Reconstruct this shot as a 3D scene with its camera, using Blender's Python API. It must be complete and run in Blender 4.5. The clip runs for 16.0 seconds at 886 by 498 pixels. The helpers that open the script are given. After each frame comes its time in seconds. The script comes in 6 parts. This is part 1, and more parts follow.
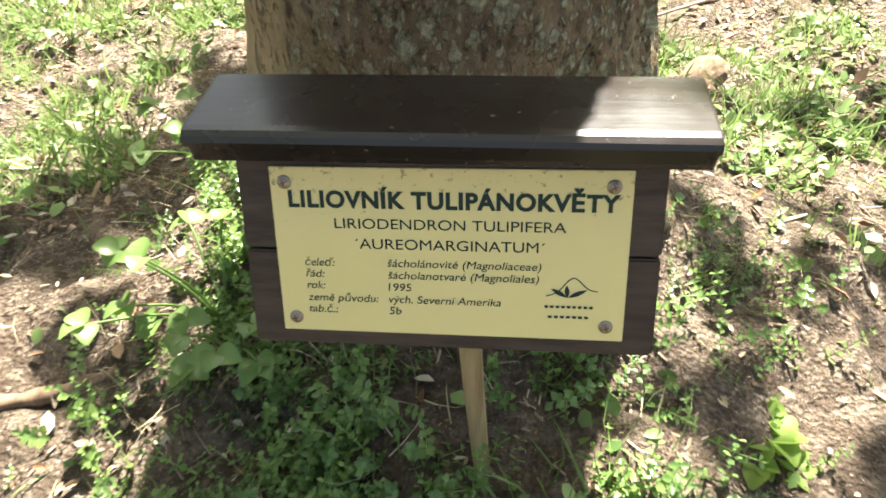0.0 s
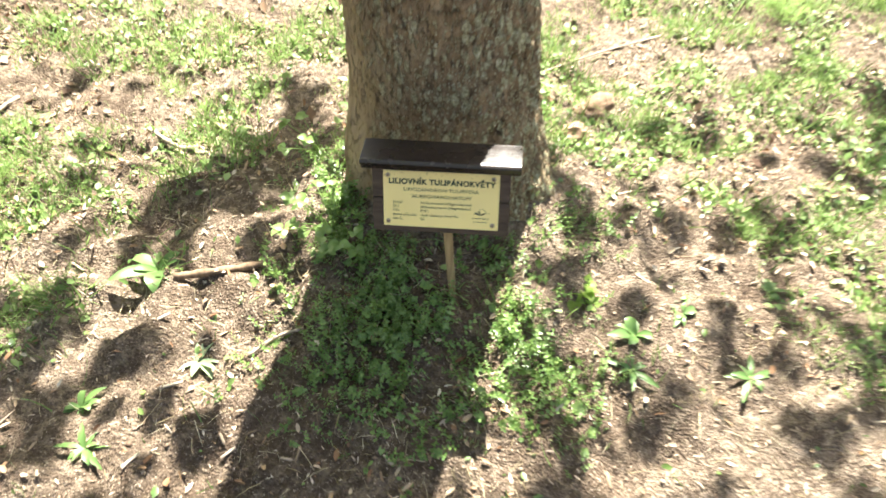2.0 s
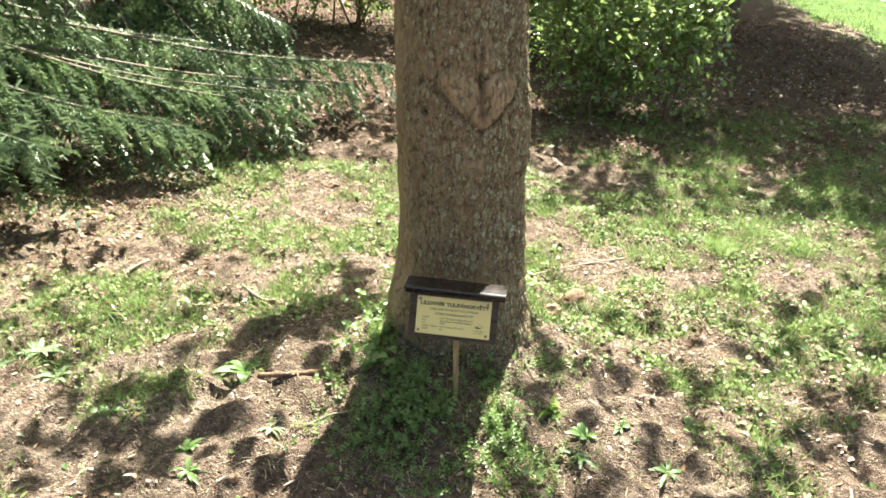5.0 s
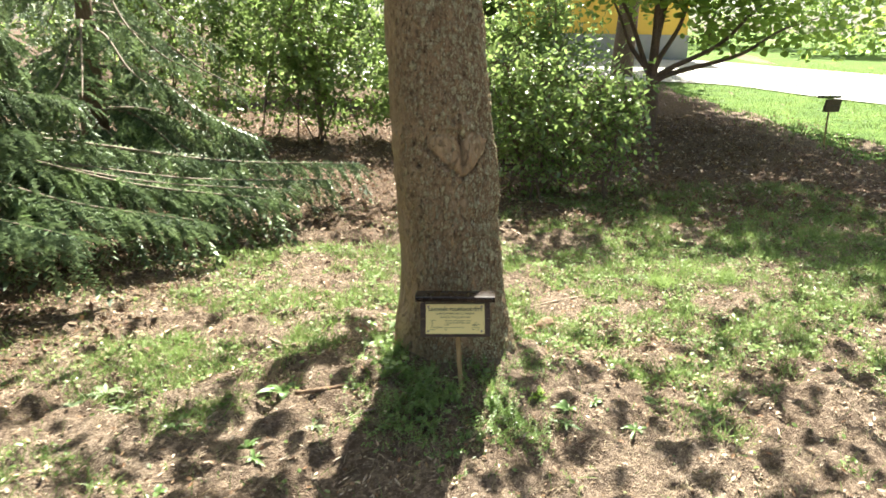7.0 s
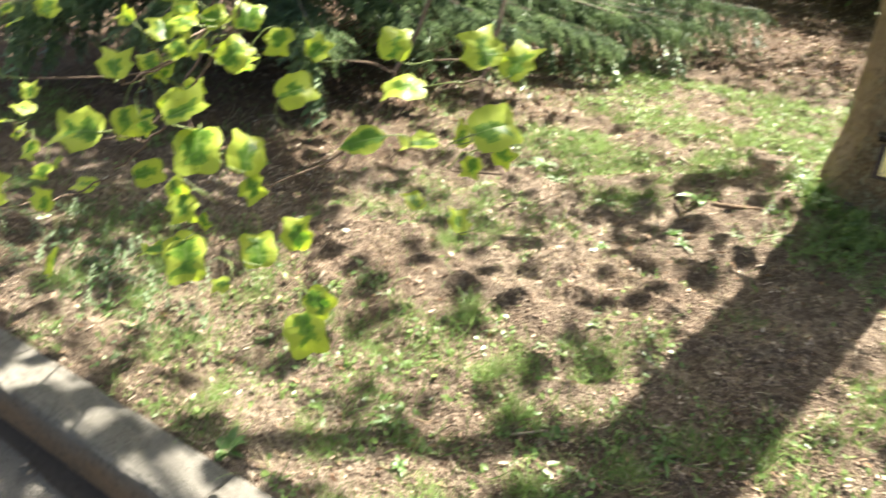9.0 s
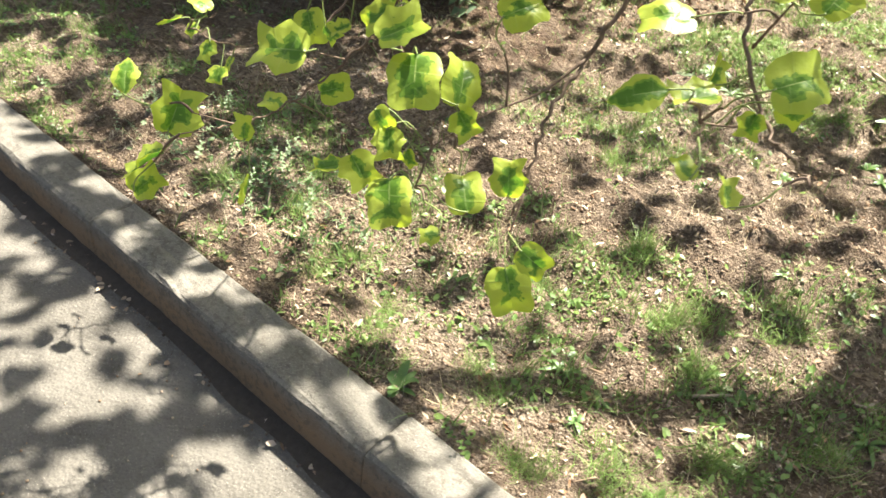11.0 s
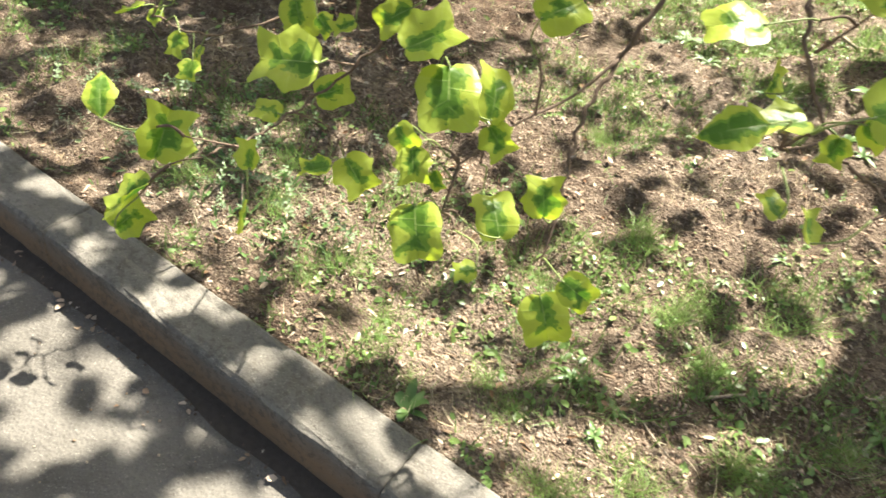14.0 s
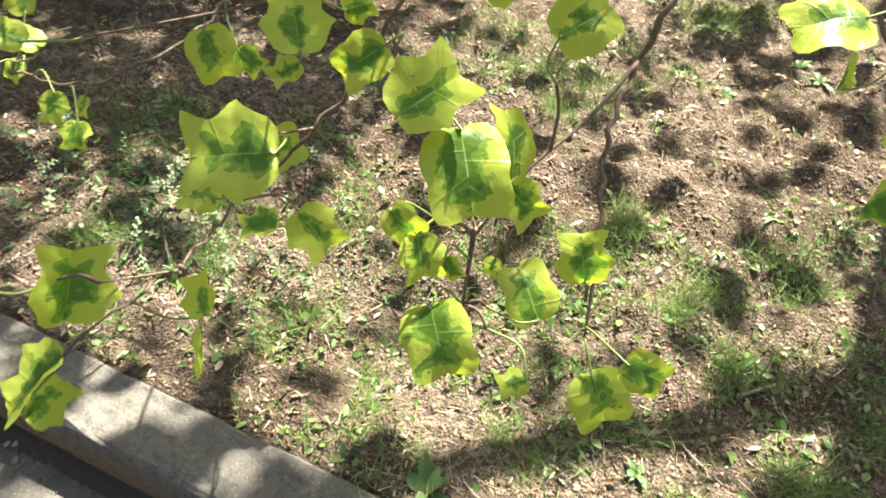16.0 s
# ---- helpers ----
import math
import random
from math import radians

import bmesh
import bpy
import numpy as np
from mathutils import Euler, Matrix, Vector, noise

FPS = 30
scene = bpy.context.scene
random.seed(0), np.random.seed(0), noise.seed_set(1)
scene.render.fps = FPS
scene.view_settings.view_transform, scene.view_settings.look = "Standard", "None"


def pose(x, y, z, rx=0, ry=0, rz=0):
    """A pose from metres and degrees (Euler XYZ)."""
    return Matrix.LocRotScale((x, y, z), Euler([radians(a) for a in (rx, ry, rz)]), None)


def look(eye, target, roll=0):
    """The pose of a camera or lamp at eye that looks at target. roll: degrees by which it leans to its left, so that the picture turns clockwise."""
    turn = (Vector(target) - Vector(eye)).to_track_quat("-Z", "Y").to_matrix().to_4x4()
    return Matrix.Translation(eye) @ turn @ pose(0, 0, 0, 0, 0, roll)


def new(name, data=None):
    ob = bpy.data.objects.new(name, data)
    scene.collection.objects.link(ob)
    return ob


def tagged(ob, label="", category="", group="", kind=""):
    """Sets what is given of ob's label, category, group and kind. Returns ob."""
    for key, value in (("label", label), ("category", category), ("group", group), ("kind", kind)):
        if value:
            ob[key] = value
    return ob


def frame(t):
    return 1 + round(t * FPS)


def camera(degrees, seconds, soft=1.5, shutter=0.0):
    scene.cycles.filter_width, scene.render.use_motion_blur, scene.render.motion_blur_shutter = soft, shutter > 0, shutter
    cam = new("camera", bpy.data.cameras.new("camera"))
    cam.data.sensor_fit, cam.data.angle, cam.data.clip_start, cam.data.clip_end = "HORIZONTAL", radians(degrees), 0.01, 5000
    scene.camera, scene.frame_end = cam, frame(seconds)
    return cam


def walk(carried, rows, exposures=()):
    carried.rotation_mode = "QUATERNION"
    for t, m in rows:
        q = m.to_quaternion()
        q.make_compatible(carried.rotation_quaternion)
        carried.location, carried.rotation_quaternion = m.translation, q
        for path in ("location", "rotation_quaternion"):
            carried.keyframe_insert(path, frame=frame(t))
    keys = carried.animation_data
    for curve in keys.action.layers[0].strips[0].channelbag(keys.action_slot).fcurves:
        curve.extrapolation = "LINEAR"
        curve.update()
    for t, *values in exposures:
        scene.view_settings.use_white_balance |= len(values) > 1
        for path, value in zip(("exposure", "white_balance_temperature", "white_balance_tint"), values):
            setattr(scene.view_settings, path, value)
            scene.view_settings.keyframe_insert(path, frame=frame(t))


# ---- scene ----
cam = camera(64.5, 16.0, 1.6, 0.6)
PATH = [
    (0, (0.017, 0.023, 0.934), (0.016, 1.524, -0.387), -0.8),
    (0.5, (0.025, -0.055, 1.02), (-0.017, 1.406, -0.345), -1.2),
    (1, (0.032, -0.243, 1.184), (-0.03, 1.181, -0.219), -0.9),
    (1.5, (0.007, -0.489, 1.369), (-0.036, 0.907, -0.063), -0.6),
    (2, (0.011, -0.721, 1.539), (0.032, 0.718, 0.151), 1.4),
    (2.5, (0.072, -0.921, 1.622), (0.119, 0.594, 0.317), 3.3),
    (3, (0.059, -1.093, 1.681), (0.048, 0.524, 0.503), 3.5),
    (3.5, (-0.013, -1.272, 1.689), (0.027, 0.451, 0.674), 3.3),
    (4, (-0.019, -1.393, 1.71), (0.069, 0.376, 0.781), 3.5),
    (4.5, (0.02, -1.496, 1.711), (0.047, 0.311, 0.855), 4.2),
    (5, (0.018, -1.556, 1.711), (-0.027, 0.271, 0.897), 4.7),
    (5.2, (0.012, -1.592, 1.709), (-0.023, 0.244, 0.916), 3.9),
    (7.3, (-0.186, -2.385, 1.579), (-0.123, -0.447, 1.088), 0.9),
    (7.5, (-0.247, -2.451, 1.564), (-0.262, -0.515, 1.063), 1.8),
    (8, (-0.461, -2.647, 1.485), (-0.712, -0.75, 0.904), 3.6),
    (8.5, (-0.597, -2.755, 1.433), (-1.072, -0.966, 0.673), 4.6),
    (9, (-0.68, -2.764, 1.404), (-1.326, -1.109, 0.485), 6.7),
    (9.5, (-0.769, -2.731, 1.409), (-1.542, -1.197, 0.386), 7.9),
    (10, (-0.827, -2.681, 1.402), (-1.679, -1.246, 0.3), 7.9),
    (10.2, (-0.837, -2.672, 1.402), (-1.704, -1.277, 0.26), 7.8),
    (12.3, (-1.189, -2.711, 1.398), (-1.71, -1.266, 0.117), 7.3),
    (12.5, (-1.183, -2.703, 1.401), (-1.684, -1.26, 0.11), 7.3),
    (13, (-1.167, -2.648, 1.403), (-1.652, -1.215, 0.094), 7.5),
    (13.5, (-1.16, -2.614, 1.403), (-1.676, -1.184, 0.103), 8.9),
    (14, (-1.183, -2.606, 1.401), (-1.757, -1.209, 0.091), 9.7),
    (14.5, (-1.251, -2.563, 1.392), (-1.847, -1.192, 0.066), 9.3),
    (15, (-1.32, -2.482, 1.403), (-1.851, -1.113, 0.049), 7.1),
    (15.5, (-1.388, -2.42, 1.385), (-1.784, -1.031, 0.005), 7.2),
    (16, (-1.42, -2.368, 1.362), (-1.737, -0.981, -0.039), 6.6),
]
walk(cam, [(t, look(eye, target, roll)) for t, eye, target, roll in PATH], [(t, stops, 6750 - 220 * (t < 6), 6.5) for t, stops in ((0.0, 2.92), (1.0, 2.93), (2.0, 3.04), (3.0, 2.70), (3.5, 2.64), (5.0, 2.64), (7.5, 2.50), (8.3, 2.64), (9.5, 2.56), (13.0, 2.48), (16.0, 2.44))])


# ---- world and sun ----
SUN_EL, SUN_DX, SUN_DY = 58.0, 0.17, 0.985
sun_dir = Vector((SUN_DX * math.cos(radians(SUN_EL)), SUN_DY * math.cos(radians(SUN_EL)), math.sin(radians(SUN_EL)))).normalized()
world = bpy.data.worlds.new("sky")
scene.world = world
world.use_nodes = True
wn = world.node_tree.nodes
sky = wn.new("ShaderNodeTexSky")
sky.sky_type = "NISHITA"
sky.sun_disc = False
sky.sun_elevation = radians(SUN_EL)
sky.sun_rotation = math.atan2(SUN_DX, SUN_DY)
sky.dust_density = 4.0
sky.ozone_density = 0.4
wn["Background"].inputs["Strength"].default_value = 0.045
world.node_tree.links.new(sky.outputs[0], wn["Background"].inputs[0])
sun = new("sun", bpy.data.lights.new("sun", "SUN"))
sun.data.energy = 5.0
sun.data.angle = radians(0.53)
sun.data.color = (1.0, 0.955, 0.88)
sun.matrix_world = Matrix.Translation((2, 8, 14)) @ sun_dir.to_track_quat("Z", "Y").to_matrix().to_4x4()

# ---- materials ----


class Mat:
    """A node material with short ways to chain texture nodes."""

    def __init__(self, name, rough=0.8, spec=0.3):
        self.m = bpy.data.materials.new(name)
        self.m.use_nodes = True
        self.t = self.m.node_tree
        self.b = self.t.nodes["Principled BSDF"]
        self.b.inputs["Roughness"].default_value = rough
        self.b.inputs["Specular IOR Level"].default_value = spec
        self.coord = self.t.nodes.new("ShaderNodeTexCoord").outputs["Object"]

    def link(self, a, b):
        self.t.links.new(a, b)

    def mapped(self, scale):
        n = self.t.nodes.new("ShaderNodeMapping")
        n.inputs["Scale"].default_value = scale
        self.link(self.coord, n.inputs["Vector"])
        return n.outputs[0]

    def noise(self, scale, detail=4.0, rough=0.6, vector=None):
        n = self.t.nodes.new("ShaderNodeTexNoise")
        n.inputs["Scale"].default_value = scale
        n.inputs["Detail"].default_value = detail
        n.inputs["Roughness"].default_value = rough
        self.link(vector or self.coord, n.inputs["Vector"])
        return n.outputs["Fac"]

    def cells(self, scale, vector=None, out="Distance", feature="F1"):
        n = self.t.nodes.new("ShaderNodeTexVoronoi")
        n.feature = feature
        n.inputs["Scale"].default_value = scale
        self.link(vector or self.coord, n.inputs["Vector"])
        return n.outputs[out]

    def step(self, fac, lo, hi):
        n = self.t.nodes.new("ShaderNodeMapRange")
        n.inputs["From Min"].default_value = lo
        n.inputs["From Max"].default_value = hi
        self.link(fac, n.inputs["Value"])
        return n.outputs["Result"]

    def math(self, op, a, b=None):
        n = self.t.nodes.new("ShaderNodeMath")
        n.operation = op
        for i, v in enumerate((a, b)):
            if v is None:
                continue
            if isinstance(v, (int, float)):
                n.inputs[i].default_value = v
            else:
                self.link(v, n.inputs[i])
        return n.outputs[0]

    def mix(self, fac, a, b):
        n = self.t.nodes.new("ShaderNodeMix")
        n.data_type = "RGBA"
        if isinstance(fac, (int, float)):
            n.inputs[0].default_value = fac
        else:
            self.link(fac, n.inputs[0])
        for i, v in ((6, a), (7, b)):
            if isinstance(v, tuple):
                n.inputs[i].default_value = (*v, 1)
            else:
                self.link(v, n.inputs[i])
        return n.outputs[2]

    def ramp(self, fac, stops):
        n = self.t.nodes.new("ShaderNodeValToRGB")
        e = n.color_ramp.elements
        while len(e) < len(stops):
            e.new(0.5)
        for k, (p, c) in zip(e, stops):
            k.position, k.color = p, (*c, 1)
        self.link(fac, n.inputs[0])
        return n.outputs[0]

    def island(self):
        return self.t.nodes.new("ShaderNodeNewGeometry").outputs["Random Per Island"]

    def random(self):
        return self.t.nodes.new("ShaderNodeObjectInfo").outputs["Random"]

    def attribute(self, name):
        n = self.t.nodes.new("ShaderNodeAttribute")
        n.attribute_name = name
        return n.outputs["Fac"]

    def colour(self, c):
        if isinstance(c, tuple):
            self.b.inputs["Base Color"].default_value = (*c, 1)
        else:
            self.link(c, self.b.inputs["Base Color"])
        self.c = c
        return self

    def rough(self, fac):
        self.link(fac, self.b.inputs["Roughness"])
        return self

    def bump(self, fac, strength=0.5, distance=0.01):
        n = self.t.nodes.new("ShaderNodeBump")
        n.inputs["Strength"].default_value = strength
        n.inputs["Distance"].default_value = distance
        self.link(fac, n.inputs["Height"])
        self.link(n.outputs[0], self.b.inputs["Normal"])
        return self

    def sheer(self, share=0.45, tint=None):
        """Lets light through, as thin leaves do."""
        tr = self.t.nodes.new("ShaderNodeBsdfTranslucent")
        c = tint if tint is not None else self.c
        if isinstance(c, tuple):
            tr.inputs["Color"].default_value = (*c, 1)
        else:
            self.link(c, tr.inputs["Color"])
        mx = self.t.nodes.new("ShaderNodeMixShader")
        mx.inputs[0].default_value = share
        self.link(self.b.outputs[0], mx.inputs[1])
        self.link(tr.outputs[0], mx.inputs[2])
        self.link(mx.outputs[0], self.t.nodes["Material Output"].inputs["Surface"])
        return self


def soil_material():
    m = Mat("soil", 0.95, 0.15)
    big = m.noise(1.7, 5)
    fine = m.noise(60, 6, 0.7)
    grain = m.cells(140)
    c = m.mix(m.step(big, 0.35, 0.65), (0.220, 0.162, 0.114), (0.400, 0.315, 0.235))
    c = m.mix(m.step(fine, 0.35, 0.7), m.mix(0.45, c, (0.06, 0.036, 0.023)), c)
    c = m.mix(m.step(m.noise(34, 6, 0.75), 0.46, 0.58), m.mix(0.68, c, (0.055, 0.035, 0.023)), c)
    c = m.mix(m.step(m.noise(160, 3), 0.62, 0.70), c, (0.52, 0.43, 0.34))
    # dark brown for rotted leaves, and for painted shade by spruce and sign
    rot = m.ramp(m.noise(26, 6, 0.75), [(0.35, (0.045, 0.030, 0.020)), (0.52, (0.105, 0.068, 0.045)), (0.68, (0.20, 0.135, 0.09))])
    c = m.mix(m.math("MULTIPLY", m.attribute("mould_shade"), 0.85), c, rot)
    m.colour(c).bump(m.math("ADD", m.math("MULTIPLY", fine, 1.6), m.math("MULTIPLY", grain, 0.6)), 1.0, 0.02)
    return m.m


def bark_material():
    m = Mat("bark", 0.92, 0.2)
    bare, moss, furrow = m.attribute("bare"), m.attribute("lichen"), m.attribute("furrow")
    tall = m.mapped((1, 1, 0.65))
    n1 = m.noise(45, 6, 0.7, tall)
    n2 = m.noise(7, 4)
    c = m.ramp(n1, [(0.3, (0.165, 0.108, 0.060)), (0.5, (0.33, 0.235, 0.135)), (0.7, (0.47, 0.36, 0.23))])
    c = m.mix(m.step(n2, 0.4, 0.7), c, m.mix(0.5, c, (0.19, 0.115, 0.065)))
    # coarse crumbled bark, wandering cracks
    warp = m.t.nodes.new("ShaderNodeVectorMath")
    warp.operation = "MULTIPLY_ADD"
    jig = m.t.nodes.new("ShaderNodeTexNoise")
    jig.inputs["Scale"].default_value = 48
    jig.inputs["Detail"].default_value = 4
    m.link(m.coord, jig.inputs["Vector"])
    m.link(jig.outputs["Color"], warp.inputs[0])
    warp.inputs[1].default_value = (0.013, 0.013, 0.013)
    m.link(m.mapped((1, 1, 0.55)), warp.inputs[2])
    crack = m.step(m.noise(80, 5, 0.7, warp.outputs[0]), 0.45, 0.35)
    c = m.mix(m.math("MULTIPLY", m.math("MULTIPLY", crack, m.math("SUBTRACT", 1.0, bare)), 0.68), c, (0.050, 0.033, 0.021))

    # crusts of lichen: crumbly rosettes of several sizes, in loose swarms
    def rosettes(scale, share):
        cell = m.t.nodes.new("ShaderNodeTexVoronoi")
        cell.inputs["Scale"].default_value = scale
        m.link(warp.outputs[0], cell.inputs["Vector"])
        pick = m.t.nodes.new("ShaderNodeSeparateColor")
        m.link(cell.outputs["Color"], pick.inputs[0])
        on = m.step(m.math("ADD", pick.outputs[0], m.math("MULTIPLY", m.math("ADD", m.step(m.noise(7, 3), 0.35, 0.7), m.math("SUBTRACT", moss, 0.85)), 0.55)), share, share + 0.05)
        size = m.math("MULTIPLY", pick.outputs[1], 0.22)
        worn = m.math("SUBTRACT", m.math("ADD", cell.outputs["Distance"], m.math("MULTIPLY", m.noise(210, 3, 0.7), 0.5)), size)
        return m.math("MULTIPLY", on, m.step(worn, 0.58, 0.46))
    lich = m.math("MULTIPLY", m.math("MAXIMUM", rosettes(46, 0.68), m.math("MAXIMUM", rosettes(85, 0.71), m.math("MULTIPLY", rosettes(160, 0.72), 0.8))), moss)
    lc = m.ramp(m.noise(120, 4, 0.7), [(0.35, (0.26, 0.23, 0.13)), (0.52, (0.48, 0.45, 0.28)), (0.68, (0.69, 0.66, 0.48))])
    wood = m.ramp(m.noise(22, 5, 0.6, m.mapped((1, 1, 0.12))), [(0.3, (0.23, 0.150, 0.080)), (0.7, (0.42, 0.305, 0.185))])
    c = m.mix(m.math("MULTIPLY", bare, 0.85), c, wood)
    c = m.mix(m.math("MULTIPLY", furrow, 0.85), c, (0.030, 0.021, 0.015))
    c = m.mix(m.math("MULTIPLY", lich, 0.9), c, lc)
    h = m.math("ADD", m.math("MULTIPLY", m.noise(60, 6, 0.7, tall), m.math("SUBTRACT", 1.15, bare)), m.math("SUBTRACT", m.math("MULTIPLY", lich, 0.7), m.math("MULTIPLY", crack, 0.55)))
    m.colour(c).bump(h, 1.0, 0.02)
    return m.m


def wood_material(name, dark, light, rough=0.7, spec=0.3, scale=(60, 6, 60), bump=0.3):
    m = Mat(name, rough, spec)
    g = m.noise(1.0, 6, 0.6, m.mapped(scale))
    s = m.noise(9, 3)
    c = m.mix(m.step(g, 0.3, 0.7), dark, light)
    c = m.mix(m.math("MULTIPLY", m.step(s, 0.5, 0.75), 0.35), c, tuple(0.5 * v for v in dark))
    m.colour(c).bump(g, bump, 0.002)
    return m.m


def varnish_material():
    m = Mat("dark_varnish", 0.3, 0.32)
    g = m.noise(1.0, 5, 0.6, m.mapped((5, 90, 90)))
    c = m.mix(g, (0.010, 0.007, 0.006), (0.030, 0.020, 0.016))
    c = m.mix(m.step(m.noise(120, 2), 0.70, 0.76), c, (0.15, 0.13, 0.11))
    m.colour(c).rough(m.step(m.noise(14, 4), -0.1, 2.1)).bump(g, 0.25, 0.0015)
    m.b.inputs["Coat Weight"].default_value = 0.22
    m.b.inputs["Coat Roughness"].default_value = 0.16
    return m.m


def plate_material():
    m = Mat("yellow_plate", 0.42, 0.45)
    c = m.mix(m.noise(9, 4), (0.77, 0.62, 0.235), (0.83, 0.68, 0.285))
    # specks of dirt, denser towards the top
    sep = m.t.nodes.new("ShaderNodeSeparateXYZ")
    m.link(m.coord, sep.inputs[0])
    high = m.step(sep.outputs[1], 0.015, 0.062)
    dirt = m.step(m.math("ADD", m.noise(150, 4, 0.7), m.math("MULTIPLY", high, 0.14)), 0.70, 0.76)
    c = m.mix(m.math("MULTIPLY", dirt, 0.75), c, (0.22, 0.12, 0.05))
    # browner in blotches towards the top
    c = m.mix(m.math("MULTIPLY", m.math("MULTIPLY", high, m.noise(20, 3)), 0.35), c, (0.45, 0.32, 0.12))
    m.colour(c)
    return m.m


def concrete_material(name, a, b, dark, coarse=0.4, splash=None):
    m = Mat(name, 0.93, 0.25)
    n = m.noise(5, 5)
    c = m.mix(m.step(n, 0.3, 0.7), a, b)
    c = m.mix(m.math("MULTIPLY", m.step(m.noise(17, 5, 0.7), 0.52, 0.72), 0.55), c, dark)
    g = m.noise(190, 4, 0.7)
    c = m.mix(m.step(g, 0.56, 0.68), c, m.mix(0.5, c, dark))
    c = m.mix(m.step(m.noise(240, 2), 0.62, 0.7), c, tuple(min(1, 1.45 * v) for v in b))
    if splash:
        sep = m.t.nodes.new("ShaderNodeSeparateXYZ")
        m.link(m.coord, sep.inputs[0])
        low = m.step(m.math("ADD", sep.outputs[2], m.math("MULTIPLY", m.noise(12, 4), 0.05)), splash + 0.03, splash - 0.03)
        c = m.mix(m.math("MULTIPLY", low, 0.85), c, (0.205, 0.128, 0.070))
        spots = m.step(m.math("ADD", m.noise(70, 3), m.math("MULTIPLY", m.noise(4, 3), 0.5)), 0.80, 0.86)
        c = m.mix(m.math("MULTIPLY", spots, 0.45), c, (0.07, 0.062, 0.048))
    m.colour(c).bump(m.math("ADD", g, m.math("MULTIPLY", m.cells(110), coarse)), 0.8, 0.004)
    return m.m


def leaf_material(name, low, high, rough=0.5, spec=0.4, share=0.4, scale=30):
    m = Mat(name, rough, spec)
    c = m.mix(m.island(), low, high)
    c = m.mix(m.math("MULTIPLY", m.noise(scale, 2), 0.5), c, tuple(0.55 * v for v in low))
    m.colour(c)
    if share:
        m.sheer(share, m.mix(0.5, c, tuple(min(1, 1.5 * v) for v in high)))
    return m.m


def needle_material():
    """Spruce needles: dark old growth and yellow-green young shoots in patches."""
    m = Mat("spruce_needle", 0.45, 0.4)
    old = m.mix(m.island(), (0.038, 0.066, 0.036), (0.125, 0.185, 0.095))
    young = m.mix(m.island(), (0.110, 0.172, 0.068), (0.32, 0.42, 0.185))
    c = m.mix(m.step(m.noise(3.2, 3), 0.45, 0.66), old, young)
    m.colour(c)
    m.sheer(0.18, m.mix(0.5, c, (0.30, 0.40, 0.19)))
    return m.m


def variegated_material():
    """Tulip-tree leaf: a green middle that runs out along the side veins, a broad yellow-green rim.
    The mesh carries how near the margin a point lies (edge) and which side vein it is on (vein)."""
    m = Mat("variegated_leaf", 0.40, 0.45)
    edge, vein = m.attribute("edge"), m.attribute("vein")
    one = m.random()

    def drift(scale, shift):
        n = m.t.nodes.new("ShaderNodeTexNoise")
        n.noise_dimensions = "4D"
        n.inputs["Scale"].default_value = scale
        n.inputs["Detail"].default_value = 2.0
        m.link(m.coord, n.inputs["Vector"])
        m.link(m.math("MULTIPLY", one, 40.0 + shift), n.inputs["W"])
        return n.outputs["Fac"]
    broad, fine = drift(3.0, 0.0), drift(11.0, 3.0)
    fingers = m.math("PINGPONG", m.math("ADD", m.math("MULTIPLY", vein, 6.5), m.math("MULTIPLY", broad, 1.2)), 1.0)
    reach = m.math("ADD", m.math("MULTIPLY", m.math("SUBTRACT", broad, 0.5), 1.5), m.math("MULTIPLY", fingers, 0.17))
    reach = m.math("ADD", reach, m.math("MULTIPLY", m.math("SUBTRACT", fine, 0.5), 0.62))
    reach = m.math("ADD", reach, m.math("MULTIPLY", m.math("SUBTRACT", m.math("FRACT", m.math("MULTIPLY", one, 7.3)), 0.5), 0.34))
    d = m.math("SUBTRACT", edge, m.math("ADD", reach, 0.40))
    rim, pale = m.step(d, -0.015, 0.03), m.step(d, -0.24, -0.19)
    green = m.mix(pale, (0.074, 0.152, 0.014), (0.150, 0.250, 0.030))
    gold = m.mix(fine, (0.30, 0.38, 0.045), (0.40, 0.46, 0.085))
    rib = m.math("MULTIPLY", m.step(edge, 0.030, 0.010), 0.7)
    side = m.math("MULTIPLY", m.step(m.math("PINGPONG", m.math("MULTIPLY", vein, 6.5), 1.0), 0.10, 0.02), 0.22)
    c = m.mix(m.math("MAXIMUM", rib, side), m.mix(rim, green, gold), (0.40, 0.48, 0.16))
    m.colour(c).bump(m.math("ADD", m.math("MULTIPLY", side, 0.9), m.math("MULTIPLY", fine, 0.5)), 0.22, 0.012)
    m.sheer(0.50, m.mix(rim, m.mix(pale, (0.090, 0.235, 0.018), (0.18, 0.37, 0.026)), (0.50, 0.62, 0.036)))
    return m.m


def plain_material(name, c, rough=0.6, spec=0.3, metal=0.0, vary=0.25, scale=40):
    m = Mat(name, rough, spec)
    m.b.inputs["Metallic"].default_value = metal
    n = m.noise(scale, 4)
    m.colour(m.mix(n, tuple(v * (1 - vary) for v in c), tuple(min(1, v * (1 + vary)) for v in c))).bump(n, 0.2, 0.003)
    return m.m


def bits_material(name, stops, rough=0.9, share=0.0):
    m = Mat(name, rough, 0.2)
    c = m.ramp(m.island(), stops)
    m.colour(m.mix(m.math("MULTIPLY", m.noise(90, 3), 0.45), c, (0.09, 0.06, 0.04)))
    if share:
        m.sheer(share)
    return m.m


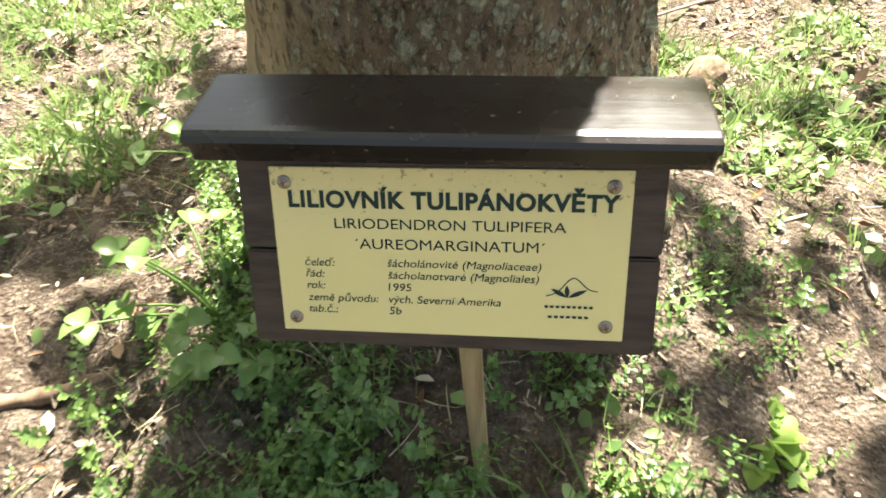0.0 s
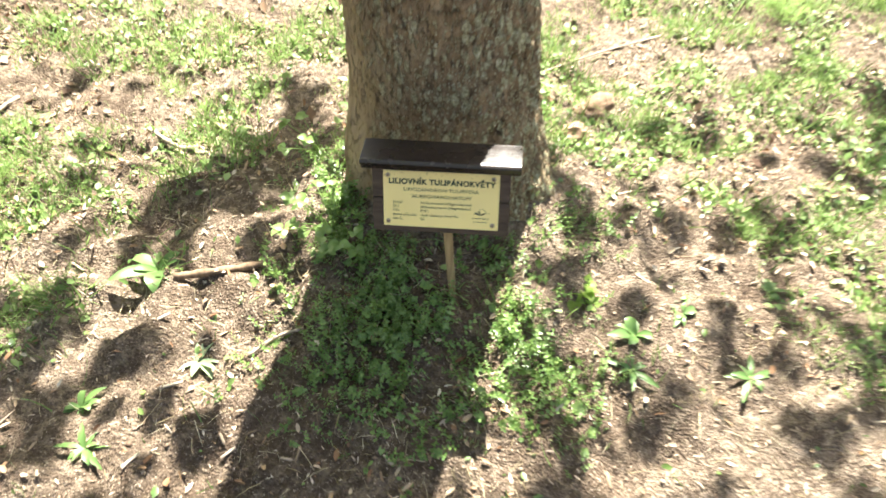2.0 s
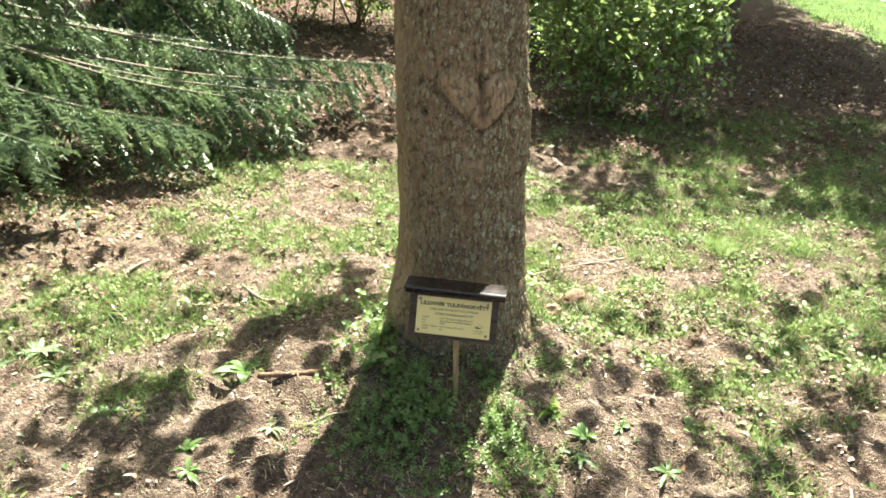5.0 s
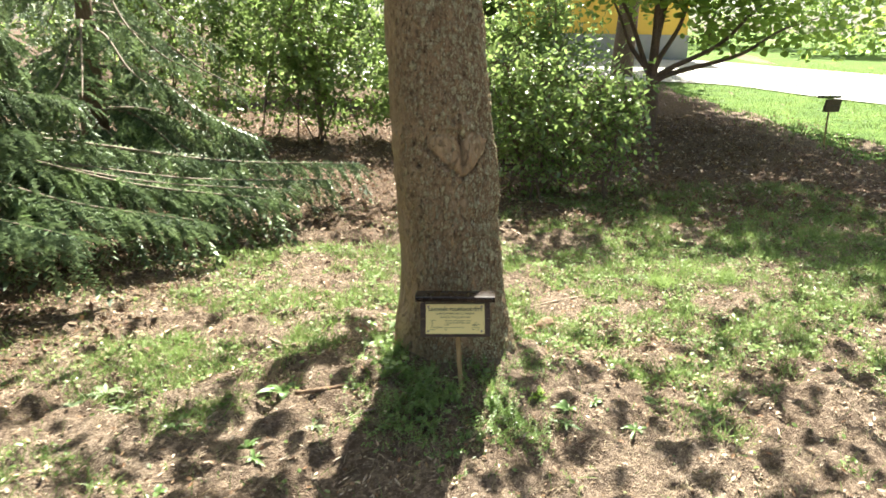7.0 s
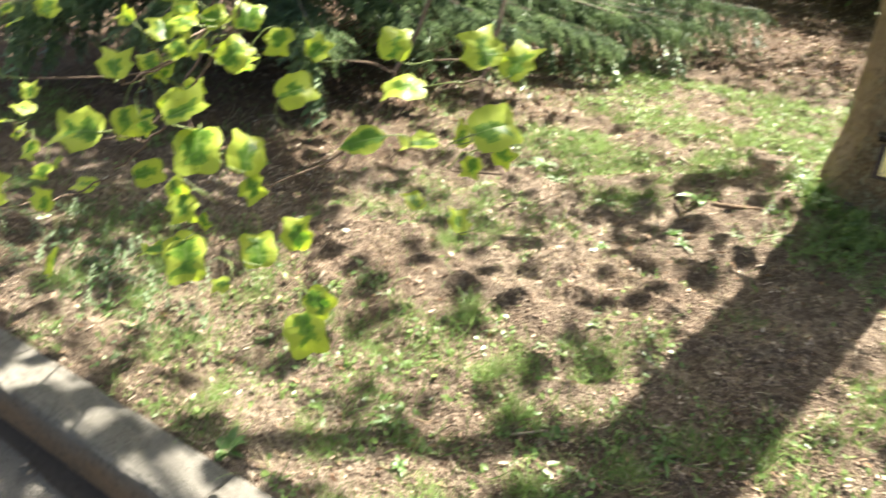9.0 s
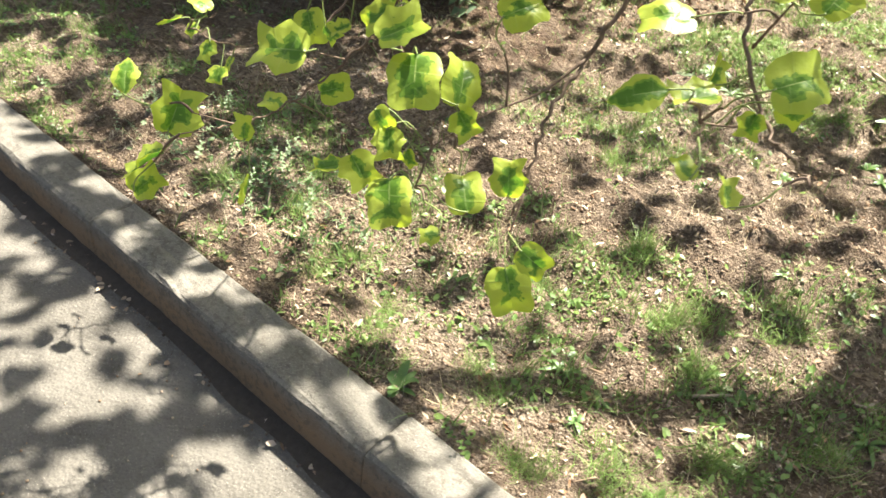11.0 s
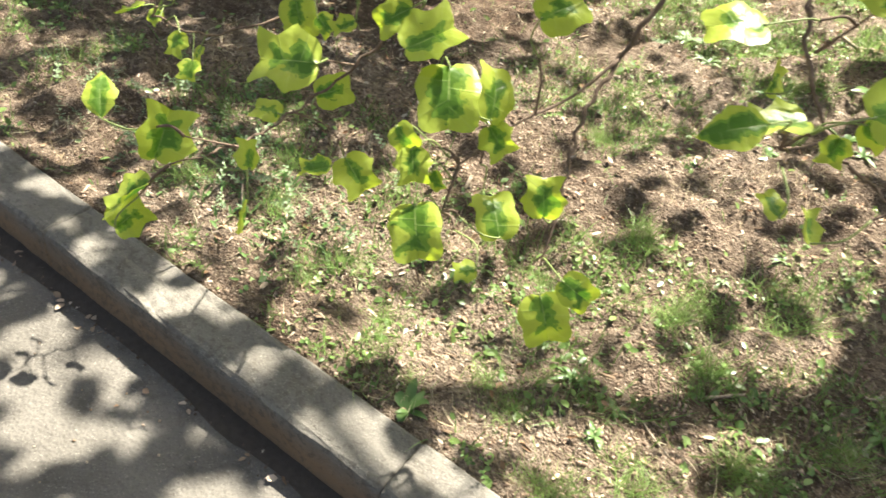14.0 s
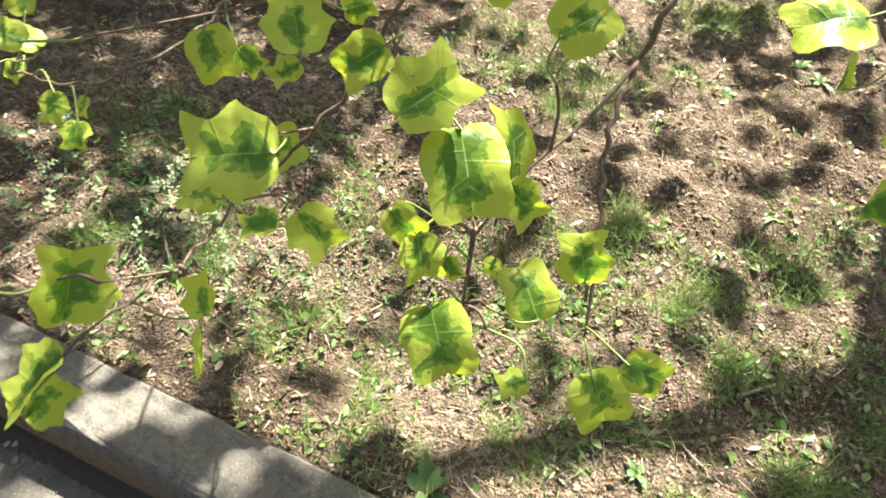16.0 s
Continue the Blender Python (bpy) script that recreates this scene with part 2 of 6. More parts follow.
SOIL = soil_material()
BARK = bark_material()
TWIG = wood_material("twig_bark", (0.075, 0.050, 0.035), (0.19, 0.135, 0.10), 0.85, 0.2, (120, 120, 20))
BOARD = wood_material("stained_board", (0.042, 0.026, 0.016), (0.095, 0.063, 0.042), 0.62, 0.3, (14, 110, 110), 0.5)
VARNISH = varnish_material()
PLATE = plate_material()
INK = plain_material("green_black_ink", (0.012, 0.030, 0.018), 0.5, 0.3)
STAKE = wood_material("stake_wood", (0.20, 0.135, 0.065), (0.40, 0.29, 0.15), 0.8, 0.2, (110, 110, 9), 0.5)
STEEL = plain_material("screw_steel", (0.36, 0.29, 0.22), 0.42, 0.5, 1.0, 0.3, 300)
RUST = plain_material("rust_ring", (0.16, 0.09, 0.05), 0.8, 0.2, 0.0, 0.5, 300)
KERB = concrete_material("kerb_concrete", (0.112, 0.101, 0.085), (0.170, 0.156, 0.134), (0.062, 0.053, 0.041), 0.4, 0.185)
ROAD = concrete_material("worn_asphalt", (0.094, 0.085, 0.072), (0.146, 0.133, 0.115), (0.045, 0.040, 0.034), 0.9)
DIRT = bits_material("gutter_dirt", [(0.2, (0.075, 0.055, 0.040)), (0.8, (0.16, 0.12, 0.088))])
PALE_PATH = concrete_material("pale_path", (0.36, 0.345, 0.32), (0.46, 0.44, 0.41), (0.2, 0.19, 0.17))
GRASS = leaf_material("grass_blade", (0.085, 0.155, 0.036), (0.22, 0.295, 0.095), 0.5, 0.35, 0.35, 4)
FRESH = leaf_material("fresh_grass", (0.125, 0.215, 0.050), (0.29, 0.385, 0.130), 0.5, 0.35, 0.4, 4)
WEED = leaf_material("weed_leaf", (0.085, 0.160, 0.040), (0.245, 0.345, 0.100), 0.36, 0.5, 0.35)
BROADLEAF = leaf_material("broad_leaf", (0.080, 0.155, 0.040), (0.145, 0.235, 0.070), 0.42, 0.45, 0.3)
LIME = leaf_material("lime_leaf", (0.18, 0.29, 0.050), (0.32, 0.43, 0.10), 0.5, 0.35, 0.55)
CLOVER = leaf_material("clover_leaf", (0.145, 0.230, 0.070), (0.30, 0.385, 0.150), 0.5, 0.3, 0.35)
GREY_LEAF = leaf_material("grey_green_leaf", (0.15, 0.22, 0.10), (0.29, 0.36, 0.20), 0.5, 0.4, 0.2)
CHIP = bits_material("wood_chip", [(0.1, (0.20, 0.135, 0.088)), (0.5, (0.34, 0.25, 0.17)), (0.9, (0.52, 0.43, 0.33))])
SCALE = bits_material("bud_scale", [(0.1, (0.24, 0.125, 0.062)), (0.4, (0.42, 0.29, 0.18)), (0.7, (0.60, 0.48, 0.34)), (0.95, (0.66, 0.57, 0.44))], 0.6)
STRAW = bits_material("straw", [(0.1, (0.30, 0.23, 0.13)), (0.5, (0.46, 0.38, 0.23)), (0.9, (0.62, 0.54, 0.38))], 0.8, 0.2)
CLOD = bits_material("soil_clod", [(0.1, (0.105, 0.068, 0.046)), (0.5, (0.235, 0.165, 0.117)), (0.95, (0.43, 0.325, 0.24))])
LITTER = bits_material("dead_leaf", [(0.1, (0.09, 0.050, 0.032)), (0.5, (0.21, 0.125, 0.075)), (0.8, (0.36, 0.25, 0.165)), (0.97, (0.56, 0.46, 0.36))], 0.7, 0.15)
STICK = wood_material("bleached_stick", (0.22, 0.165, 0.115), (0.42, 0.34, 0.26), 0.85, 0.2, (100, 100, 14))
ROOT = wood_material("old_root", (0.11, 0.070, 0.042), (0.25, 0.17, 0.11), 0.85, 0.2, (100, 100, 14))
NEEDLE = needle_material()
BOUGH = wood_material("spruce_bough", (0.12, 0.092, 0.07), (0.27, 0.22, 0.175), 0.8, 0.25, (90, 90, 14))
SHRUB = leaf_material("glossy_shrub_leaf", (0.080, 0.150, 0.040), (0.25, 0.34, 0.11), 0.21, 1.0, 0.48)
LEAF = variegated_material()
STALK = plain_material("green_stalk", (0.17, 0.21, 0.065), 0.5, 0.3)
CROWN = leaf_material("crown_leaf", (0.10, 0.20, 0.03), (0.40, 0.48, 0.06), 0.45, 0.4, 0.4)
YELLOW_WALL = plain_material("yellow_render", (0.72, 0.47, 0.10), 0.9, 0.2, 0.0, 0.1, 3)
GREY_WALL = plain_material("grey_plinth", (0.32, 0.31, 0.30), 0.9, 0.2, 0.0, 0.15, 3)
ROOF_TILE = plain_material("roof_tile", (0.25, 0.10, 0.06), 0.85, 0.2, 0.0, 0.2, 6)

# ---- helpers for meshes ----


def as_mesh(name, verts, faces, material=None, smooth=False):
    me = bpy.data.meshes.new(name)
    me.from_pydata([tuple(v) for v in verts], [], [tuple(f) for f in faces])
    if material:
        me.materials.append(material)
    if smooth:
        me.polygons.foreach_set("use_smooth", [True] * len(me.polygons))
    me.update()
    return me


def bulk(name, tv, tf, mats, pos, material, smooth=False):
    """One mesh of many small pieces: the template (tv, tf) turned and scaled by mats and moved to pos."""
    tv = np.asarray(tv, float)
    k, n = len(pos), len(tv)
    v = np.einsum("kij,nj->kni", mats, tv) + np.asarray(pos)[:, None, :]
    sizes = np.array([len(f) for f in tf])
    flat = np.concatenate([np.asarray(f) for f in tf])
    loops = (flat[None, :] + (np.arange(k) * n)[:, None]).ravel()
    total = np.tile(sizes, k)
    me = bpy.data.meshes.new(name)
    me.vertices.add(k * n)
    me.vertices.foreach_set("co", v.ravel())
    me.loops.add(len(loops))
    me.loops.foreach_set("vertex_index", loops.astype(np.int32))
    me.polygons.add(len(total))
    me.polygons.foreach_set("loop_start", np.concatenate([[0], np.cumsum(total)[:-1]]).astype(np.int32))
    if smooth:
        me.polygons.foreach_set("use_smooth", np.ones(len(total), bool))
    me.materials.append(material)
    me.update(calc_edges=True)
    me.validate()
    return me


def turns(k, rng, tilt=0.5, scale=(1.0, 1.0), spin=math.tau, stretch=None):
    """Random turns about z with a tilt, and a random size."""
    a, b, c = rng.uniform(0, spin, k), rng.normal(0, tilt, k), rng.normal(0, tilt, k)
    s = rng.uniform(scale[0], scale[1], k)
    z, o = np.zeros(k), np.ones(k)
    rz = np.array([[np.cos(a), -np.sin(a), z], [np.sin(a), np.cos(a), z], [z, z, o]]).transpose(2, 0, 1)
    rx = np.array([[o, z, z], [z, np.cos(b), -np.sin(b)], [z, np.sin(b), np.cos(b)]]).transpose(2, 0, 1)
    ry = np.array([[np.cos(c), z, np.sin(c)], [z, o, z], [-np.sin(c), z, np.cos(c)]]).transpose(2, 0, 1)
    m = rz @ rx @ ry * s[:, None, None]
    if stretch is not None:
        m = m * stretch[:, None, :]
    return m


def part(name, mesh, parent, label="", at=None):
    ob = new(name, mesh)
    ob.parent = parent
    if at is not None:
        ob.matrix_basis = at
    return tagged(ob, label)


def lattice(ix, iy, seed):
    h = (ix.astype(np.int64) * 374761393 + iy.astype(np.int64) * 668265263 + seed * 974711) & 0x7FFFFFFF
    h = ((h ^ (h >> 13)) * 1274126177) & 0x7FFFFFFF
    return ((h ^ (h >> 16)) & 0xFFFF) / 65535.0


def wave(x, y, size, seed=0):
    """Smooth noise from 0 to 1, with bumps about size across."""
    x, y = np.asarray(x, float) / size, np.asarray(y, float) / size
    ix, iy = np.floor(x), np.floor(y)
    fx, fy = x - ix, y - iy
    fx, fy = fx * fx * (3 - 2 * fx), fy * fy * (3 - 2 * fy)
    ix, iy = ix.astype(np.int64), iy.astype(np.int64)
    a, b = lattice(ix, iy, seed), lattice(ix + 1, iy, seed)
    c, d = lattice(ix, iy + 1, seed), lattice(ix + 1, iy + 1, seed)
    return (a * (1 - fx) + b * fx) * (1 - fy) + (c * (1 - fx) + d * fx) * fy


def tube(points, radii, sides=8, closed=True):
    """A round, tapering tube through the points: vertices and faces."""
    pts = [Vector(p) for p in points]
    verts, faces = [], []
    side = None
    for i, p in enumerate(pts):
        d = (pts[min(i + 1, len(pts) - 1)] - pts[max(i - 1, 0)]).normalized()
        if side is None:
            side = d.orthogonal().normalized()
        side = (side - d * side.dot(d)).normalized()
        up = d.cross(side)
        for k in range(sides):
            a = math.tau * k / sides
            verts.append(p + (side * math.cos(a) + up * math.sin(a)) * radii[i])
    for i in range(len(pts) - 1):
        for k in range(sides):
            a, b = i * sides + k, i * sides + (k + 1) % sides
            faces.append((a, b, b + sides, a + sides))
    if closed:
        faces.append(tuple(range(sides))[::-1])
        faces.append(tuple(range(len(verts) - sides, len(verts))))
    return verts, faces


def glide(points, steps=6):
    """A smooth line through the points (Catmull-Rom)."""
    p = [Vector(q) for q in points]
    p = [p[0] * 2 - p[1]] + p + [p[-1] * 2 - p[-2]]
    out = []
    for i in range(1, len(p) - 2):
        for k in range(steps):
            t = k / steps
            out.append(0.5 * ((2 * p[i]) + (p[i + 1] - p[i - 1]) * t + (2 * p[i - 1] - 5 * p[i] + 4 * p[i + 1] - p[i + 2]) * t * t
                              + (3 * p[i] - p[i - 1] - 3 * p[i + 1] + p[i + 2]) * t ** 3))
    return out + [p[-2]]


def joined(pieces):
    """Several (verts, faces) as one."""
    verts, faces = [], []
    for v, f in pieces:
        k = len(verts)
        verts += list(v)
        faces += [tuple(i + k for i in q) for q in f]
    return verts, faces


# ---- ground, kerb, road ----
KX, KY = -2.0, -1.786            # a point of the kerb's back edge
UX, UY = 0.9924, -0.1231         # along the kerb
NX, NY = 0.1231, 0.9924          # from the kerb into the bed
TREE = (0.03, 0.85)


def kerb_uv(x, y):
    return (x - KX) * UX + (y - KY) * UY, (x - KX) * NX + (y - KY) * NY


def ground_z(x, y, rough=True):
    x, y = np.asarray(x, float), np.asarray(y, float)
    d = np.hypot(x - TREE[0], y - TREE[1])
    s = np.maximum(y - 1.2, 0)
    s2 = np.maximum(np.minimum(y, 70) - 6, 0)
    z = 0.175 + 0.20 * np.exp(-(d / 0.52) ** 2) + 0.05 * s * s / (s + 1) + 0.028 * s2 * s2 / (s2 + 3) - 0.05 * np.maximum(y - 70, 0)
    if rough:
        z = z + 0.050 * (wave(x, y, 0.6, 3) - 0.5) + 0.032 * (wave(x, y, 0.19, 5) - 0.5) + 0.050 * (wave(x, y, 0.085, 7) - 0.5) * (0.4 + 1.2 * wave(x, y, 0.5, 8)) + 0.030 * (wave(x, y, 0.045, 9) - 0.5)
    u, v = kerb_uv(x, y)
    near = np.clip(1 - v / 0.12, 0, 1)
    z = np.where(v > 0, z * (1 - near) + 0.188 * near, z)
    return np.where((v < -0.001) & (v > -7.0), 0.02, z)


def build_ground():
    def spread(lo, hi, step, far):
        a = list(np.arange(lo, hi, step))
        s, x = step, a[-1]
        while x < far:
            s *= 1.22
            x += s
            a.append(x)
        s, x, b = step, lo, []
        while x > -far:
            s *= 1.22
            x -= s
            b.append(x)
        return np.array(b[::-1] + a)
    us = spread(-2.2, 5.4, 0.024, 300)
    vs = spread(0.0, 5.6, 0.024, 300)
    vs = np.sort(np.concatenate([vs[vs > 0.001], [0.0, -0.004, -0.3, -1.5, -4, -6.9, -7.02, -8, -12, -20, -40, -90, -300]]))
    uu, vv = np.meshgrid(us, vs)
    x = KX + uu * UX + vv * NX
    y = KY + uu * UY + vv * NY
    z = ground_z(x, y)
    nu, nv = len(us), len(vs)
    verts = np.stack([x.ravel(), y.ravel(), z.ravel()], 1)
    i = (np.arange(nv - 1)[:, None] * nu + np.arange(nu - 1)[None, :]).ravel()
    faces = np.stack([i, i + 1, i + nu + 1, i + nu], 1)
    me = bpy.data.meshes.new("ground")
    me.vertices.add(len(verts))
    me.vertices.foreach_set("co", verts.ravel())
    me.loops.add(4 * len(faces))
    me.loops.foreach_set("vertex_index", faces.ravel().astype(np.int32))
    me.polygons.add(len(faces))
    me.polygons.foreach_set("loop_start", (4 * np.arange(len(faces))).astype(np.int32))
    me.polygons.foreach_set("use_smooth", np.ones(len(faces), bool))
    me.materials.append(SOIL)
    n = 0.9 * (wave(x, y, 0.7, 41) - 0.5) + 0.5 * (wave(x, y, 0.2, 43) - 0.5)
    # leaf-litter brown under shrubs; shade under spruce and sign put into the colour
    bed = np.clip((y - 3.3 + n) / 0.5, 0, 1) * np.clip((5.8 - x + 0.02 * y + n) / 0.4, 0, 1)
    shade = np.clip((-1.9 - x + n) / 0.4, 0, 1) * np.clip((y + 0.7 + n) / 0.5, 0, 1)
    me.attributes.new("mould_shade", "FLOAT", "POINT").data.foreach_set("value", np.maximum(np.maximum(bed, shade), 0.75 * np.exp(-((x - 0.02) / 0.30) ** 2 - ((y - 0.42) / 0.30) ** 2)).ravel().astype(np.float32))
    me.update(calc_edges=True)
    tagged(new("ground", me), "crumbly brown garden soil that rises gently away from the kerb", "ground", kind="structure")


build_ground()

ROAD_Z, KERB_W, KERB_Z = 0.072, 0.141, 0.20


def in_kerb(u, v, z):
    return Vector((KX + u * UX + v * NX, KY + u * UY + v * NY, z))


def build_road():
    us, vs = np.arange(-40, 40.1, 0.25), np.concatenate([np.arange(-6.9, -1.2, 0.3), np.arange(-1.2, -0.1, 0.05)])
    verts, faces = [], []
    for v in vs:
        for u in us:
            verts.append(in_kerb(u, v, ROAD_Z + 0.006 * (float(wave(u, v, 0.4, 11)) - 0.5)))
    n = len(us)
    for j in range(len(vs) - 1):
        for i in range(n - 1):
            faces.append((j * n + i, j * n + i + 1, (j + 1) * n + i + 1, (j + 1) * n + i))
    tagged(new("road", as_mesh("road", verts, faces, ROAD, True)), "worn light grey asphalt lane beside the kerb", "road", kind="structure")


build_road()


def kerb_stone_mesh(seed):
    rng = np.random.default_rng(seed)
    # cross-section from the road foot over the rounded front edge to the back
    sec = [(-KERB_W - 0.004, 0.03), (-KERB_W - 0.003, 0.10), (-KERB_W, KERB_Z - 0.02), (-KERB_W + 0.004, KERB_Z - 0.008), (-KERB_W + 0.013, KERB_Z - 0.001)]
    sec += [(-KERB_W + 0.013 + (KERB_W - 0.023) * k / 7, KERB_Z + 0.001 * math.sin(k)) for k in range(1, 8)]
    sec += [(-0.004, KERB_Z - 0.003), (0.0, KERB_Z - 0.014), (0.0, 0.03)]
    cuts = [0.0012, 0.006] + [0.06 + k * 0.0575 for k in range(17)] + [1.0510, 1.0558]
    verts, faces = [], []
    for i, u in enumerate(cuts):
        end = 0.006 if i in (0, len(cuts) - 1) else 0.0
        for v, z in sec:
            mid = -KERB_W / 2
            w = mid + (v - mid) * (1 - end)
            edge = 1 if z > 0.16 else 0.4
            verts.append(in_kerb(u, w + edge * rng.normal(0, 0.0013), z - end * 0.8 + edge * rng.normal(0, 0.0012)) - in_kerb(0, 0, 0))
    n = len(sec)
    for i in range(len(cuts) - 1):
        for k in range(n - 1):
            faces.append((i * n + k, (i + 1) * n + k, (i + 1) * n + k + 1, i * n + k + 1))
    faces += [tuple(range(n)), tuple(range(len(verts) - n, len(verts)))[::-1]]
    return as_mesh("kerb_stone", verts, [f[::-1] for f in faces], KERB)


kerb = tagged(new("kerb"), "row of weathered grey concrete kerb stones", "kerb", kind="structure")
KERB_MESHES = [kerb_stone_mesh(s) for s in range(4)]
for k in range(-12, 14):
    base = in_kerb(-0.515 + 1.057 * k, 0, 0)
    base.z = 0.004 * math.sin(k * 2.3)
    part("kerb_stone", KERB_MESHES[k % 4], kerb, at=Matrix.Translation(base) @ pose(0, 0, 0, 0, 0.15 * math.sin(k), 0.25 * math.sin(3 * k)))

# ---- the tulip tree ----
tree = tagged(new("tulip_tree"), "variegated tulip tree with lichen-spotted brown bark and low hanging branches", "tree")


def trunk_axis(z):
    return 0.027 - 0.088 * (z - 0.6) + 0.006 * max(0, z - 2) ** 2, 0.855 + 0.012 * (z - 0.6)


HEART_U, HEART_Z = 0.083, 1.245      # middle of the scar: along the bark, and its height


def build_trunk():
    zs = np.concatenate([np.arange(0.10, 1.95, 0.010), np.arange(1.95, 7.6, 0.12)])
    nt = 260
    th = np.linspace(-math.pi, math.pi, nt, endpoint=False)     # 0 looks towards the lane
    tt, zz = np.meshgrid(th, zs)
    r = np.interp(zz, [0.1, 0.45, 0.6, 0.9, 1.1, 1.2, 1.35, 1.84, 3.4, 5, 7.6], [0.250, 0.234, 0.222, 0.212, 0.212, 0.211, 0.207, 0.194, 0.170, 0.12, 0.05])

    def bulge(a, width):
        d = (tt - a + math.pi) % math.tau - math.pi
        return np.exp(-(d / width) ** 2)
    foot = np.exp(-np.maximum(zz - 0.26, 0) / 0.13)
    r = r + foot * (0.05 * bulge(1.25, 0.4) + 0.045 * bulge(0.75, 0.2) + 0.06 * bulge(-1.45, 0.4) + 0.07 * bulge(2.6, 0.4) + 0.06 * bulge(-2.5, 0.4) + 0.02 * bulge(-0.5, 0.25))
    r = r + 0.014 * bulge(1.45, 0.35) * np.exp(-((zz - 1.13) / 0.13) ** 2)
    r = r + 0.018 * bulge(-1.45, 0.6) * np.exp(-((zz - 0.42) / 0.15) ** 2)
    arc = tt * 0.23
    # heart-shaped scar of a lost limb
    a, b = (arc - HEART_U) / 0.160, (zz - HEART_Z) / 0.100
    low_edge = np.abs(a) - np.clip((b + 1) / 1.3, 0, 1) ** 0.85
    top_edge = b - (0.42 + 0.48 * np.sqrt(np.clip(1 - ((np.abs(a) - 0.52) / 0.5) ** 2, 0, 1)))
    heart = np.maximum(low_edge, top_edge) * 2.0 + 0.1 * (wave(arc, zz, 0.02, 37) - 0.5)
    inside = 1 / (1 + np.exp(np.clip(heart * 9, -30, 30)))
    bare_side = 1 / (1 + np.exp((tt + 0.72 + 0.25 * wave(arc, zz, 0.12, 8)) / 0.06))
    bare_side = bare_side * np.where(zz < 0.75, 1, 0.55 + 0.3 * wave(arc, zz, 0.2, 4))
    bare = np.clip(np.maximum(bare_side, 0.78 * inside * (zz > 0.9)), 0, 1)
    warp = arc + 0.02 * wave(arc, zz, 0.09, 31)
    ridge = 1 - np.abs(2 * wave(warp / 0.017, zz / 0.075, 1.0, 21) - 1)
    fine = wave(arc / 0.007, zz / 0.015, 1.0, 23)
    lump = wave(arc, zz, 0.06, 25)
    strength = (1 - 0.85 * bare) * (0.55 + 0.6 * np.clip((tt + 0.4) / 1.4, 0, 1))
    r = r + strength * (0.011 * ridge + 0.009 * fine) + 0.010 * lump + 0.004 * bare * wave(arc / 0.03, zz / 0.2, 1.0, 27)
    r = r - 0.014 * np.exp(-(heart / 0.22) ** 2) * np.exp(-np.maximum(-1.0 - b, 0) * 8) * (zz > 0.9) + 0.010 * inside
    slit = np.exp(-(a / 0.06) ** 2) * (1 / (1 + np.exp(-(b + 0.75) * 6))) * np.exp(-np.maximum(b - 0.75, 0) * 5)
    r = r - 0.014 * slit + 0.008 * np.exp(-((np.abs(a) - 0.22) / 0.12) ** 2) * np.exp(-((b + 0.3) / 0.7) ** 2)
    # smaller knots and old scars
    for ka, kz, ks, kd in ((-0.135, 1.285, 0.012, 0.016), (-0.12, 1.195, 0.013, 0.018), (0.05, 0.92, 0.03, -0.009), (0.03, 0.985, 0.035, -0.008), (-0.11, 1.02, 0.03, -0.007)):
        r = r - kd * np.exp(-((arc - ka) ** 2 + (zz - kz) ** 2) / ks ** 2)
    furrow = strength * (0.45 * np.clip(1 - 1.9 * ridge, 0, 1) + 0.75 * np.clip(0.42 - fine, 0, 1)) + 0.85 * np.exp(-(heart / 0.12) ** 2) * (np.abs(b + 0.2) < 0.9) + 0.6 * slit
    for ka, kz, ks in ((-0.135, 1.285, 0.010), (-0.12, 1.195, 0.011)):
        furrow = furrow + np.exp(-((arc - ka) ** 2 + (zz - kz) ** 2) / ks ** 2)
    cx = np.array([trunk_axis(z)[0] for z in zs])[:, None]
    cy = np.array([trunk_axis(z)[1] for z in zs])[:, None]
    x, y = cx + r * np.sin(tt), cy - r * np.cos(tt)
    verts = np.stack([x.ravel(), y.ravel(), zz.ravel()], 1)
    nz = len(zs)
    i, j = np.meshgrid(np.arange(nt), np.arange(nz - 1))
    i, j = i.ravel(), j.ravel()
    k = (i + 1) % nt
    faces = np.stack([j * nt + i, j * nt + k, (j + 1) * nt + k, (j + 1) * nt + i], 1)
    me = as_mesh("trunk", verts.tolist(), faces.tolist(), BARK, True)
    at = me.attributes.new("bare", "FLOAT", "POINT")
    at.data.foreach_set("value", bare.ravel().astype(np.float32))
    moss = np.clip(0.72 + 0.4 * (tt + 0.3) / 1.0, 0.4, 1.15) * (1 - 0.75 * bare)
    at = me.attributes.new("lichen", "FLOAT", "POINT")
    at.data.foreach_set("value", moss.ravel().astype(np.float32))
    at = me.attributes.new("furrow", "FLOAT", "POINT")
    at.data.foreach_set("value", np.clip(furrow, 0, 1).ravel().astype(np.float32))
    part("trunk", me, tree, "thick trunk with a heart-shaped scar and grey lichen")


build_trunk()

# limbs of the crown; the first one starts low
BOUGH_LINES = []


def limb(points, r0, r1):
    line = glide(points, 7)
    n = len(line)
    radii = [r0 + (r1 - r0) * (i / (n - 1)) ** 0.7 for i in range(n)]
    v, f = tube(line, radii, 10)
    part("limb", as_mesh("limb", v, f, TWIG, True), tree)
    BOUGH_LINES.append((line, radii))
    return line


